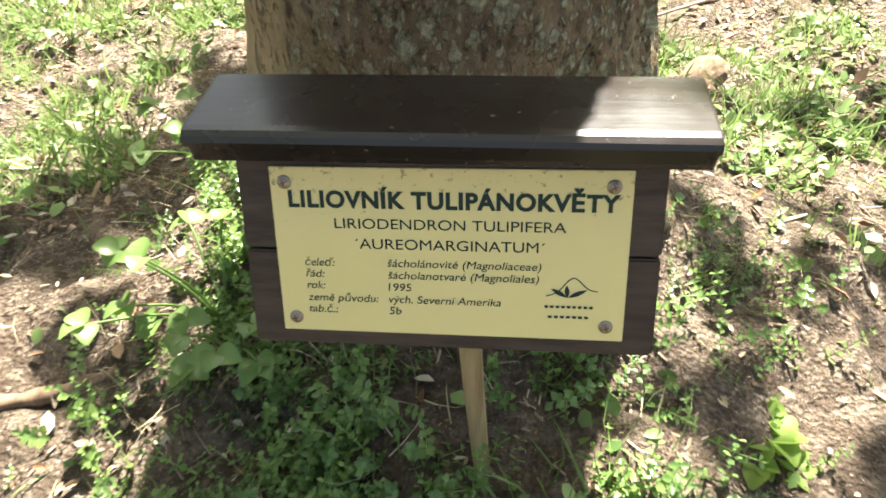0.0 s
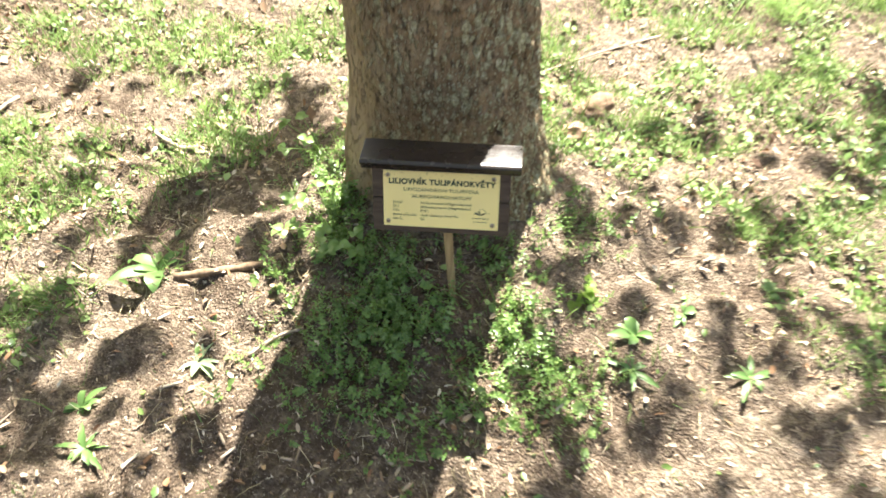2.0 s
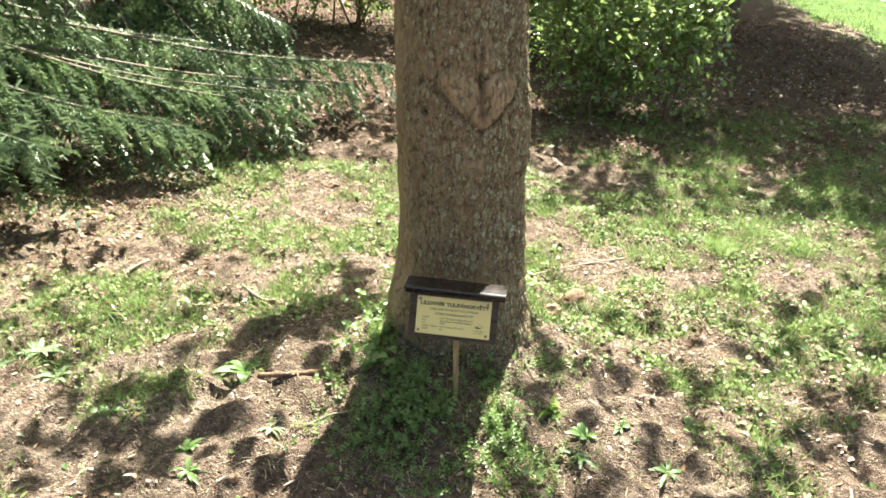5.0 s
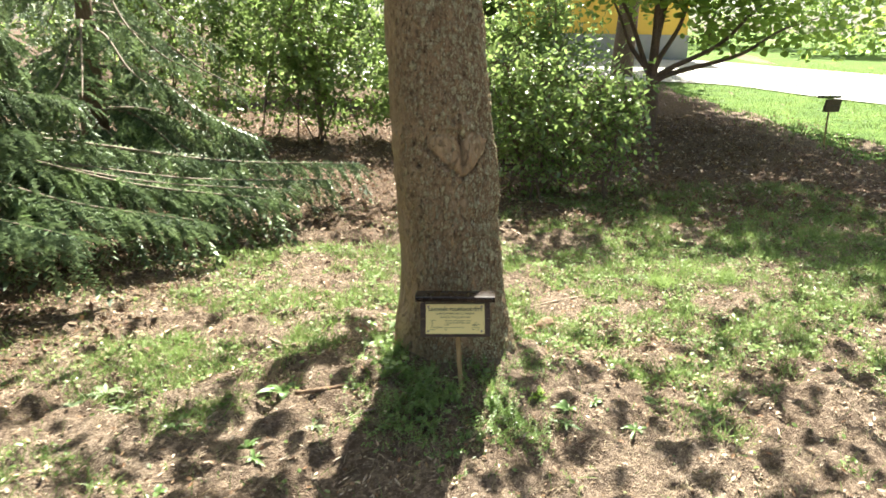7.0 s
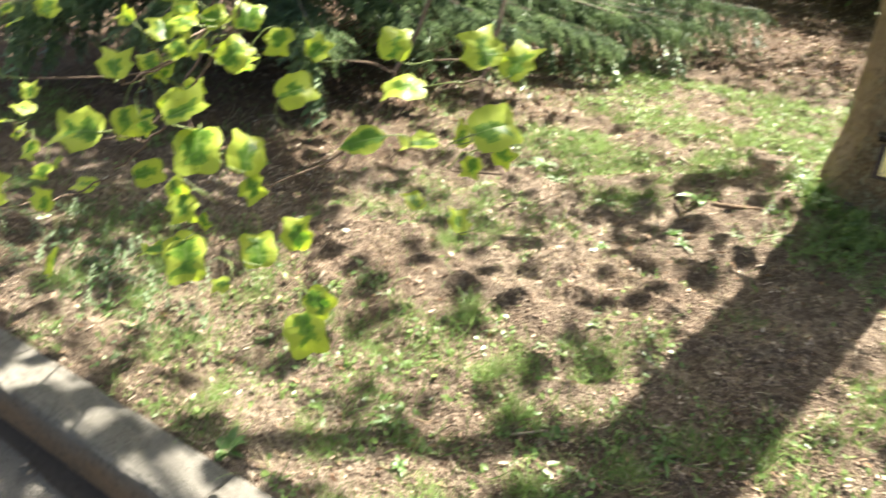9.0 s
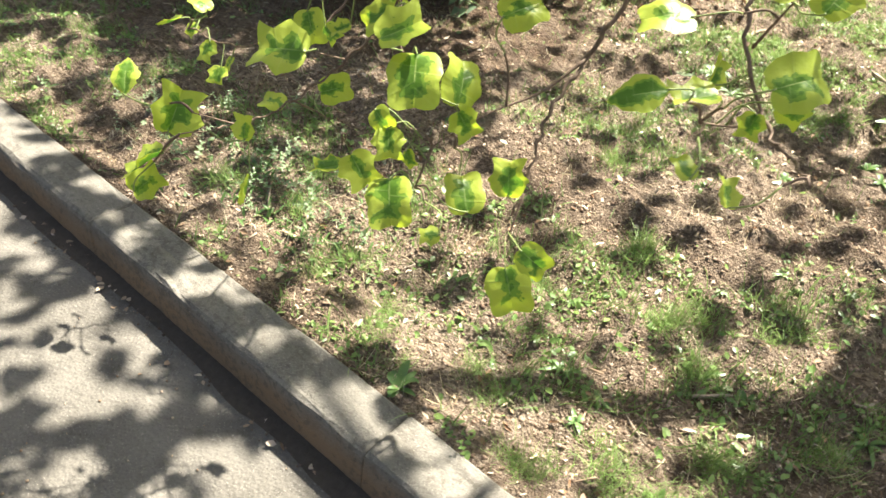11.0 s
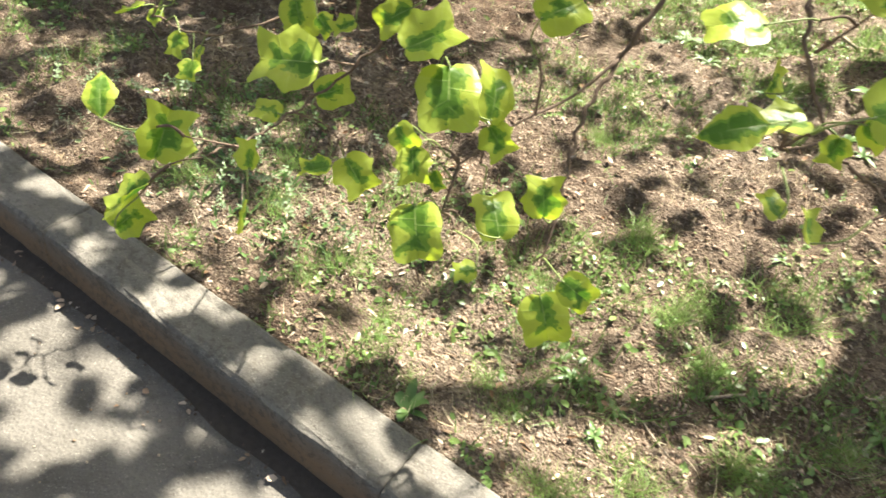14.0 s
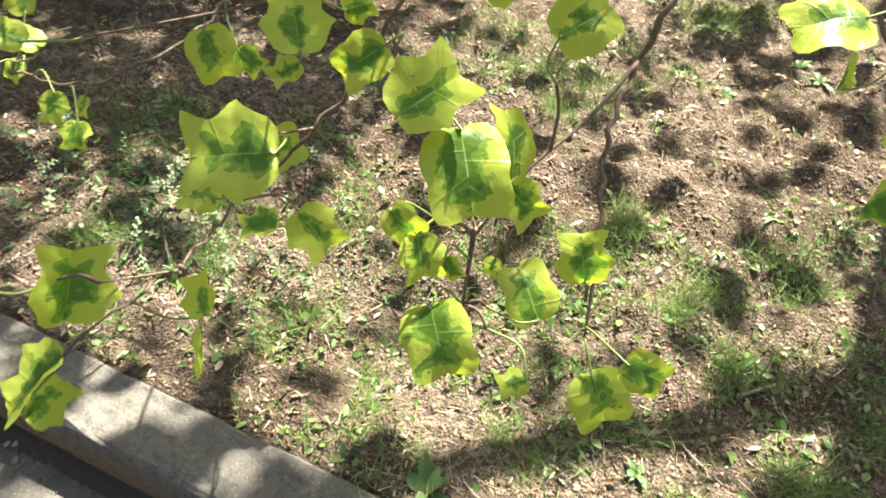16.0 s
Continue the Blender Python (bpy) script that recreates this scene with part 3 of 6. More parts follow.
limb([(-0.12, 0.88, 3.35), (-0.55, 0.86, 3.8), (-1.1, 0.78, 4.3), (-1.9, 0.3, 4.7), (-2.6, 0.0, 4.9)], 0.075, 0.02)
limb([(-0.05, 0.9, 3.9), (0.5, 0.7, 4.5), (1.2, 0.5, 5.0), (2.2, 0.3, 5.3)], 0.038, 0.008)
limb([(-0.1, 0.9, 5.5), (0.0, 1.5, 6.2), (0.1, 2.2, 7.0), (0.1, 2.7, 7.5)], 0.038, 0.008)
limb([(-0.1, 0.85, 4.1), (-0.2, 0.0, 4.7), (-0.5, -1.0, 5.1), (-0.7, -1.8, 5.0)], 0.038, 0.008)
limb([(-0.1, 0.9, 4.8), (0.7, 1.6, 5.6), (1.6, 2.3, 6.3), (2.1, 2.9, 6.6)], 0.038, 0.008)
limb([(-0.1, 0.9, 5.2), (-0.9, 1.6, 6.0), (-1.7, 2.4, 6.6)], 0.05, 0.012)
limb([(-0.1, 0.9, 5.6), (0.2, 0.3, 6.6), (0.9, -0.4, 7.4)], 0.045, 0.012)
limb([(-0.1, 0.9, 6.0), (-0.7, 0.4, 7.1), (-1.4, -0.1, 7.8)], 0.045, 0.012)


# half the outline of a leaf of length 1, from the stalk to the notch at its tip: four sharp lobes, blunt lobes, or lobes curled under
SHARP = [(0.0, 0.0), (0.12, -0.04), (0.28, -0.03), (0.40, 0.05), (0.47, 0.17), (0.53, 0.28), (0.61, 0.345), (0.53, 0.42), (0.43, 0.50), (0.385, 0.60), (0.42, 0.72),
         (0.50, 0.875), (0.41, 0.895), (0.28, 0.875), (0.13, 0.85), (0.05, 0.825), (0.0, 0.81)]
BLUNT = [(0.0, 0.0), (0.14, -0.05), (0.31, -0.03), (0.43, 0.06), (0.50, 0.19), (0.535, 0.32), (0.52, 0.44), (0.475, 0.54), (0.46, 0.64), (0.485, 0.75), (0.475, 0.85),
         (0.40, 0.92), (0.29, 0.935), (0.17, 0.91), (0.07, 0.88), (0.02, 0.865), (0.0, 0.86)]
OVAL_HALF = [(0.36 * math.sin(math.pi * (k / 16) ** 0.85), 0.95 * k / 16) for k in range(17)]


def leaf_mesh(seed, curl, fold, half):
    """A blade folded along the midrib, its lobes bent and waved, its margin uneven."""
    rng = np.random.default_rng(seed)
    rows, cols = len(half), 9
    verts, faces, edge, vein = [], [], [], []
    p1, p2, p3 = rng.uniform(0, 6, 3)
    jig = rng.normal(0, 0.014, (2, rows))
    top = half[-1][1]
    for side in (-1, 1):
        start = len(verts)
        for i, (x, y) in enumerate(half):
            wide = 0.86 * x + (jig[0 if side < 0 else 1, i] if 0 < i < rows - 1 else 0)
            my = min(max(0.0, 0.04 + (top - 0.04) * i / (rows - 1)), top) if 0 < i < rows - 1 else y
            for k in range(cols):
                t = k / (cols - 1)
                px, py = side * wide * t, my + (y - my) * t
                r = math.hypot(px, py - 0.4)
                z = fold * abs(px) - curl * (py - 0.3) ** 2 - 0.5 * curl * px * px
                z += 0.035 * math.sin(7 * py + p1 + 3 * px) * t + 0.03 * math.sin(9 * px + p2) * t + 0.06 * r * math.sin(3 * math.atan2(py - 0.4, px) + p3)
                z += 0.016 * t * math.sin(2.4 * i + 1.3 * side)
                verts.append((px, py, z))
                edge.append(max(t, (py - 0.62 * top) / (0.38 * top) * 0.95))
                vein.append(i / (rows - 1) + 0.06 * side)
        for i in range(rows - 1):
            for k in range(cols - 1):
                a = start + i * cols + k
                q = (a, a + 1, a + cols + 1, a + cols)
                faces.append(q if side > 0 else q[::-1])
    me = as_mesh("leaf", verts, faces, LEAF, True)
    for name, values in (("edge", edge), ("vein", vein)):
        me.attributes.new(name, "FLOAT", "POINT").data.foreach_set("value", np.array(values, np.float32))
    return me


LEAF_MESHES = [leaf_mesh(40 + k, c, f, h) for k, (c, f, h) in enumerate(((0.15, 0.15, SHARP), (0.35, 0.05, BLUNT), (-0.15, 0.3, SHARP), (0.5, 0.12, BLUNT), (0.2, 0.5, SHARP), (0.1, -0.15, SHARP),
                                                                       (0.3, 0.05, OVAL_HALF), (0.25, 0.8, SHARP)))]
RIGHT, UPWARD, FACING = Vector((0.955, 0.295, 0.0)), Vector((-0.19, 0.616, 0.76)), Vector((0.224, -0.727, 0.645))
LEAF_COUNT = [0]


def hanging_branch(stem, leaves, r0=0.006, label="", twigs=()):
    """A thin branch with its twigs and leaf stalks in one mesh, and every leaf an object under it.
    leaves: x, y, z of the blade's middle, its length in metres, the way its tip points (degrees, 0 right, 90 up the slope) and its turn away from the light."""
    line = glide(stem, 8)
    n = len(line)
    pieces = [tube([p + Vector((0.004 * math.sin(i * 1.9), 0.004 * math.cos(i * 2.3), 0.003 * math.sin(i * 1.3))) for i, p in enumerate(line)],
                   [r0 * (1 - 0.72 * i / (n - 1)) * (1.0 + 0.25 * (i % 5 == 0)) for i in range(n)], 7)]
    nodes = list(line[n // 3:])
    for tw in twigs:
        tl = glide(tw, 6)
        pieces.append(tube(tl, [r0 * 0.5 * (1 - 0.6 * i / (len(tl) - 1)) for i in range(len(tl))], 6))
        nodes += tl[1:]
    made, stalks = [], []
    for x, y, z, length, tip, turn, *form in leaves:
        size = 0.92 * length
        k = LEAF_COUNT[0]
        LEAF_COUNT[0] += 1
        rng = random.Random(900 + k)
        way = (RIGHT * math.cos(radians(tip)) + UPWARD * math.sin(radians(tip)))
        face = (FACING + Vector((0, 0, 0.25))).normalized()
        swing = Matrix.Rotation(radians(turn), 3, way) @ Matrix.Rotation(radians(rng.uniform(-12, 12)), 3, way.cross(face).normalized())
        face, way = swing @ face, swing @ way
        face = (face - way * face.dot(way)).normalized()
        rot = Matrix((way.cross(face), way, face)).transposed()
        base = Vector((x, y, z)) - way * size * 0.45
        made.append((Matrix.LocRotScale(base, rot.to_quaternion(), Vector((size, size, size))), LEAF_MESHES[form[0] if form else k % 6]))
        near = min(nodes, key=lambda q: (q - base).length + 0.4 * max(0, (base - q).z))
        if (near - base).length > 0.09:
            end = base + (near - base).normalized() * 0.07 + Vector((0, 0, 0.006))
            pieces.append(tube(glide([near, (near + end) / 2 + Vector((0.004, 0, 0.010)), end], 4), [0.0026 - 0.0001 * i for i in range(9)], 5))
            near = end
        mid = (near + base) / 2 - way * 0.015 + Vector((0, 0, 0.006))
        stalk = glide([near, mid, base, base + way * size * 0.03], 5)
        stalks.append(tube(stalk, [0.0016 - 0.0005 * i / len(stalk) for i in range(len(stalk))], 5))
    v, f = joined(pieces)
    ob = part("branch", as_mesh("branch", v, f, TWIG, True), tree, label)
    for v, f in stalks:
        part("leaf_stalk", as_mesh("leaf_stalk", v, f, STALK, True), ob)
    for m, me in made:
        part("leaf", me, ob, at=m)
    return ob


def young_leaves(x, y, z, count, seed):
    """A loose bunch of small leaves round a shoot's end."""
    r = random.Random(seed)
    return [(x + r.gauss(0, 0.07), y + r.gauss(0, 0.06), z + r.gauss(0, 0.05), r.uniform(0.03, 0.06), r.uniform(0, 360), r.uniform(-40, 50)) for _ in range(count)]


hanging_branch(
    [(-0.9, 0.66, 4.2), (-1.05, -0.2, 3.0), (-1.25, -1.0, 1.75), (-1.34, -1.38, 1.12), (-1.387, -1.491, 0.914), (-1.40, -1.58, 0.84), (-1.381, -1.664, 0.77), (-1.37, -1.73, 0.70)],
    [(-1.520, -1.899, 0.747, 0.098, 288, 8, 1), (-1.441, -1.790, 0.746, 0.084, 111, 10, 1), (-1.391, -1.731, 0.771, 0.080, 99, -12, 0), (-1.317, -1.806, 0.601, 0.100, 294, 5, 1),
     (-1.284, -1.818, 0.695, 0.066, 333, 20, 3), (-1.431, -1.911, 0.729, 0.040, 200, 10), (-1.560, -1.853, 0.818, 0.064, 288, -10, 0), (-1.587, -1.840, 0.849, 0.052, 318, 25, 1),
     (-1.435, -1.60, 1.10, 0.060, 60, 10), (-1.53, -1.835, 0.795, 0.035, 300, 40), (-1.457, -1.647, 1.024, 0.085, 36, 15, 3), (-1.50, -1.72, 0.70, 0.030, 250, 0)],
    0.0070, "grey-brown crooked branch with yellow-rimmed leaves",
    [[(-1.387, -1.491, 0.914), (-1.43, -1.57, 0.86), (-1.481, -1.666, 0.834), (-1.52, -1.78, 0.80)], [(-1.37, -1.70, 0.73), (-1.36, -1.76, 0.66)], [(-1.52, -1.78, 0.80), (-1.51, -1.84, 0.75)]])
hanging_branch(
    [(-0.5, 0.3, 4.6), (-0.8, -0.5, 3.0), (-1.12, -1.15, 1.6), (-1.16, -1.38, 1.16), (-1.138, -1.479, 1.027), (-1.05, -1.555, 0.927), (-1.00, -1.64, 0.93), (-0.958, -1.746, 0.953)],
    [(-1.177, -1.872, 1.049, 0.088, 201, 0, 6), (-1.105, -1.827, 0.955, 0.042, 120, 20), (-1.052, -1.763, 0.907, 0.055, 100, 40), (-1.021, -1.72, 1.067, 0.095, 30, 15),
     (-1.158, -1.517, 0.973, 0.060, 80, 55), (-1.09, -1.646, 1.173, 0.085, 120, 0), (-1.024, -1.633, 1.159, 0.082, 60, -20), (-1.229, -1.643, 1.077, 0.090, 190, 20, 3),
     (-1.135, -1.764, 1.02, 0.075, 200, 35), (-1.248, -1.652, 1.152, 0.070, 90, 0), (-1.06, -1.70, 0.98, 0.045, 260, 10), (-1.02, -1.66, 1.0, 0.05, 330, 45)],
    0.0060, "slender grey branch with yellow-green leaves", [[(-1.05, -1.555, 0.927), (-1.09, -1.65, 0.95), (-1.12, -1.74, 0.98)], [(-1.12, -1.50, 1.02), (-1.08, -1.58, 1.12)]])
hanging_branch(
    [(-1.9, 0.3, 4.7), (-1.8, -0.5, 3.2), (-1.62, -1.2, 1.9), (-1.60, -1.55, 1.25), (-1.66, -1.70, 1.0), (-1.72, -1.77, 0.89), (-1.79, -1.834, 0.81), (-1.80, -1.93, 0.80), (-1.82, -2.06, 0.82)],
    [(-1.743, -1.911, 0.944, 0.108, 186, 5, 0), (-1.524, -1.846, 0.945, 0.106, 282, 0, 1), (-1.497, -1.742, 0.914, 0.096, 93, 45, 3), (-1.474, -1.758, 0.850, 0.064, 312, 20, 0),
     (-1.576, -1.810, 0.997, 0.096, 39, -10, 2), (-1.930, -2.062, 0.885, 0.080, 108, 10, 6), (-1.855, -2.032, 0.843, 0.095, 90, 50, 4), (-1.863, -2.102, 0.767, 0.088, 234, 45, 4),
     (-1.781, -1.966, 0.685, 0.065, 275, 72), (-1.860, -1.815, 0.778, 0.056, 174, 20, 1), (-1.820, -1.682, 0.771, 0.075, 27, 15, 1), (-1.733, -2.002, 0.845, 0.050, 110, 60),
     (-1.674, -1.747, 0.975, 0.070, 213, 0, 1), (-1.815, -1.601, 0.545, 0.105, 315, 0, 0), (-1.939, -1.573, 0.487, 0.085, 200, 40, 2), (-1.54, -1.721, 1.09, 0.07, 60, 20), (-1.88, -2.09, 0.72, 0.07, 50, 15)],
    0.0042, "grey branch tip with large yellow-rimmed leaves",
    [[(-1.66, -1.70, 1.0), (-1.61, -1.77, 0.96), (-1.56, -1.80, 0.93)], [(-1.79, -1.834, 0.81), (-1.80, -1.74, 0.74), (-1.82, -1.66, 0.66)], [(-1.72, -1.77, 0.89), (-1.74, -1.84, 0.92)],
     [(-1.80, -1.95, 0.80), (-1.83, -2.02, 0.84)]])
hanging_branch(
    [(-2.6, 0.0, 4.9), (-2.5, -0.4, 3.2), (-2.25, -0.8, 1.8), (-2.08, -1.15, 1.05), (-2.10, -1.30, 0.80), (-2.125, -1.411, 0.736), (-2.206, -1.582, 0.715), (-2.27, -1.66, 0.76)],
    [(-2.182, -1.693, 0.741, 0.060, 260, 15), (-2.178, -1.670, 0.678, 0.055, 270, 0), (-2.22, -1.66, 0.83, 0.055, 150, 30), (-2.28, -1.70, 0.78, 0.06, 200, 50), (-2.30, -1.63, 0.74, 0.04, 240, 0),
     (-1.957, -1.599, 0.837, 0.085, 294, 0, 1), (-1.90, -1.60, 0.84, 0.05, 320, 20), (-2.27, -1.60, 0.85, 0.055, 110, 0), (-2.24, -1.58, 0.66, 0.04, 255, 30)],
    0.006, "thin side branch with small young leaves", [[(-2.0, -1.28, 1.0), (-1.96, -1.45, 0.98), (-1.94, -1.56, 0.93)]])
hanging_branch(
    [(-1.9, 0.3, 4.7), (-1.95, -0.5, 3.2), (-1.85, -1.15, 1.9), (-1.74, -1.45, 1.3), (-1.70, -1.58, 1.12), (-1.72, -1.68, 1.04), (-1.76, -1.78, 1.0)],
    [(-1.694, -1.848, 1.062, 0.070, 100, 10), (-1.795, -1.671, 1.021, 0.061, 130, 15), (-1.77, -1.657, 0.998, 0.049, 250, 0), (-1.724, -1.626, 0.972, 0.049, 20, 30), (-1.659, -1.554, 1.027, 0.070, 60, 0),
     (-1.978, -1.894, 1.004, 0.041, 160, 10), (-1.785, -1.71, 0.91, 0.049, 220, 20), (-1.596, -1.606, 1.139, 0.074, 90, 10), (-1.709, -1.715, 1.106, 0.070, 120, 0), (-1.665, -1.683, 1.072, 0.053, 250, 25),
     (-1.543, -1.578, 1.09, 0.074, 270, 10), (-1.644, -1.648, 1.13, 0.057, 40, 15), (-1.756, -1.757, 1.123, 0.041, 150, -20), (-1.621, -1.646, 1.064, 0.041, 330, 0), (-1.592, -1.632, 1.033, 0.049, 200, 35)] + young_leaves(-1.70, -1.68, 1.10, 8, 3) + young_leaves(-1.80, -1.62, 1.27, 16, 5) + young_leaves(-1.97, -1.76, 1.16, 12, 6) + young_leaves(-1.64, -1.60, 1.42, 8, 7),
    0.006, "young shoot with pale yellow-green leaves", [[(-1.70, -1.58, 1.12), (-1.63, -1.62, 1.10), (-1.58, -1.62, 1.07)], [(-1.72, -1.68, 1.04), (-1.80, -1.72, 1.0), (-1.93, -1.85, 0.99)], [(-1.74, -1.45, 1.3), (-1.79, -1.56, 1.28), (-1.84, -1.68, 1.24)], [(-1.80, -1.30, 1.60), (-1.72, -1.46, 1.50), (-1.63, -1.62, 1.42)], [(-1.84, -1.68, 1.24), (-1.92, -1.74, 1.18), (-2.02, -1.80, 1.13)]])
hanging_branch(
    [(-0.8, 0.2, 4.4), (-1.0, -0.6, 2.9), (-1.16, -1.2, 1.9), (-1.22, -1.48, 1.60), (-1.33, -1.72, 1.42), (-1.43, -1.88, 1.28)],
    [(-1.101, -1.631, 1.479, 0.085, 10, 15, 0), (-1.202, -1.638, 1.440, 0.050, 230, 10), (-1.430, -1.905, 1.300, 0.055, 150, 20), (-1.455, -1.930, 1.235, 0.060, 60, 0, 3)] + young_leaves(-1.46, -1.90, 1.27, 12, 11) + young_leaves(-1.38, -1.84, 1.30, 7, 12),
    0.0042, "upper shoot with small pale leaves", [[(-1.22, -1.48, 1.60), (-1.16, -1.56, 1.53), (-1.13, -1.60, 1.49)]])


def build_foliage():
    """The rest of the crown, out of reach: leaves in clusters round the limbs, and unseen ones added for shade."""
    rng = np.random.default_rng(5)
    ends = []
    for line, radii in BOUGH_LINES:
        n = len(line)
        for _ in range(22):
            q = line[int(rng.integers(n // 4, n))]
            ends.append([q.x + rng.normal(0, 0.85), q.y + rng.normal(0, 0.85), q.z + rng.normal(0.1, 0.6)])
    ends = np.array(ends)
    ends = ends[ends[:, 2] > 3.0]
    per = 3
    pos = np.repeat(ends, per, 0) + rng.normal(0, 0.16, (len(ends) * per, 3))
    # unseen leaves set out by the spots of ground they shade
    k = 1250
    h = rng.uniform(3.0, 6.4, k)
    gx, gy = rng.uniform(-3.3, 3.4, k), rng.uniform(-2.7, 1.7, k)
    keep = rng.uniform(0, 1, k) < np.where(gy > 0.9, 0.45, 1.0)
    pos = np.concatenate([pos, np.stack([gx + 0.106 * h, gy + 0.615 * h, h + 0.2], 1)[keep]])
    k = 130
    h = rng.uniform(2.8, 4.8, k)
    gx, gy = rng.uniform(-2.4, 2.6, k), rng.uniform(-1.5, 0.9, k)
    pos = np.concatenate([pos, np.stack([gx + 0.106 * h, gy + 0.615 * h, h + 0.2], 1)])
    k = 380
    h = rng.uniform(2.3, 4.2, k)
    gx, gy = rng.uniform(-4.2, -1.1, k), rng.uniform(-3.0, -1.7, k)
    keep = wave(gx, gy, 0.35, 15) > 0.40
    pos = np.concatenate([pos, np.stack([gx + 0.106 * h, gy + 0.615 * h, h + 0.15], 1)[keep]])
    # unseen far side of the crown, placed to dapple the ground behind
    k = 1300
    h = rng.uniform(3.6, 7.0, k)
    gx, gy = rng.uniform(-3.4, 3.6, k), rng.uniform(2.7, 7.0, k)
    keep = wave(gx, gy, 0.55, 19) > np.where(gx > 0.5, 0.36, 0.5)
    pos = np.concatenate([pos, np.stack([gx + 0.106 * h, gy + 0.615 * h, h + 0.3], 1)[keep]])
    # thick unseen leaf masses placed to shade the shrub and the litter behind the trunk
    for x0, x1, y0, y1, k, bar in ((0.5, 3.8, 2.6, 6.2, 1500, 0.34), (-2.6, 0.2, 3.1, 4.9, 420, 0.36)):
        h = rng.uniform(3.8, 7.0, k)
        gx, gy = rng.uniform(x0, x1, k), rng.uniform(y0, y1, k)
        keep = wave(gx, gy, 0.5, 29) > bar
        pos = np.concatenate([pos, np.stack([gx + 0.106 * h, gy + 0.615 * h, h + 0.3], 1)[keep]])
    # unseen low sprays added as shade: spots they shade, spread and number of leaves
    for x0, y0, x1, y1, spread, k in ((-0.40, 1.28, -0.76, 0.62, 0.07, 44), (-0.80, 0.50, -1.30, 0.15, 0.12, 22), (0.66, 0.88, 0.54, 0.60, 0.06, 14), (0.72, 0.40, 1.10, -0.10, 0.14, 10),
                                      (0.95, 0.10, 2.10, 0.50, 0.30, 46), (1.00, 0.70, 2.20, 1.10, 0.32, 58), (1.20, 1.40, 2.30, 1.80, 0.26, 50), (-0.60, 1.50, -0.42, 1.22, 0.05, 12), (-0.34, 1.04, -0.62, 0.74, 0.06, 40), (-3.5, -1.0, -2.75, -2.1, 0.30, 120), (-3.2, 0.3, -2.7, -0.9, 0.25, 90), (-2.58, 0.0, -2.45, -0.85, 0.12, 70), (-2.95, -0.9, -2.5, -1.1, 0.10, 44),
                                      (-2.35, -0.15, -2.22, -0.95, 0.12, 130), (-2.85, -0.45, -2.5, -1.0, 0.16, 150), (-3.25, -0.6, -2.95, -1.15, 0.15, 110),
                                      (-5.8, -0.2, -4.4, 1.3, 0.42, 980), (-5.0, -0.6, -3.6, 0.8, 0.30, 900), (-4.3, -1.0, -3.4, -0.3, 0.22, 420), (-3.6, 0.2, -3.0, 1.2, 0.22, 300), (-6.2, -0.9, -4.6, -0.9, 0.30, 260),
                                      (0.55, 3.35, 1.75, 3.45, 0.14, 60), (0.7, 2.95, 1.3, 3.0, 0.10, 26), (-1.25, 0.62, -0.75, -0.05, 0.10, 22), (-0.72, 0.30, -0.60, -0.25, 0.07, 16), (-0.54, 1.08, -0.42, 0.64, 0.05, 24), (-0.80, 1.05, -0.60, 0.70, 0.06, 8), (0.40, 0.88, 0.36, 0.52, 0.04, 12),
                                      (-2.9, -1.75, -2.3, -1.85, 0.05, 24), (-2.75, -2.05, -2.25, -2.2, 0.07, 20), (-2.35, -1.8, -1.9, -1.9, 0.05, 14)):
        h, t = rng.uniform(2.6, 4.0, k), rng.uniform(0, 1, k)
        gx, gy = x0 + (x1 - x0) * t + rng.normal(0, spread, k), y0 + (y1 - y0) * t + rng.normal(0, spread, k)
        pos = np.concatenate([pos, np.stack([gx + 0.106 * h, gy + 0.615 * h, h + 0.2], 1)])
    tv = [(0, 0, 0), (0.45, 0.1, 0.05), (0.5, 0.38, 0.08), (0.38, 0.6, 0.02), (0.42, 0.9, -0.08), (0, 0.86, -0.05), (-0.42, 0.9, -0.08), (-0.38, 0.6, 0.02), (-0.5, 0.38, 0.08), (-0.45, 0.1, 0.05)]
    tf = [(0, 1, 2, 3), (0, 3, 4, 5), (0, 5, 6, 7), (0, 7, 8, 9)]
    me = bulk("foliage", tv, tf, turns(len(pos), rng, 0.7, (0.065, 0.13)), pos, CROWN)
    tagged(part("foliage", me, tree, "unseen yellow-green crown leaves, many added to cast shade"), kind="stuff")


build_foliage()

# ---- the name sign ----


def box_between(x0, x1, y0, y1, z0, z1, bevel=0.0015):
    bm = bmesh.new()
    bmesh.ops.create_cube(bm, size=1)
    for v in bm.verts:
        v.co = Vector((x0 + (v.co.x + 0.5) * (x1 - x0), y0 + (v.co.y + 0.5) * (y1 - y0), z0 + (v.co.z + 0.5) * (z1 - z0)))
    bmesh.ops.bevel(bm, geom=bm.edges[:], offset=bevel, segments=2, affect="EDGES")
    return bm


def from_bm(name, bm, material):
    me = bpy.data.meshes.new(name)
    bm.to_mesh(me)
    bm.free()
    me.materials.append(material)
    return me


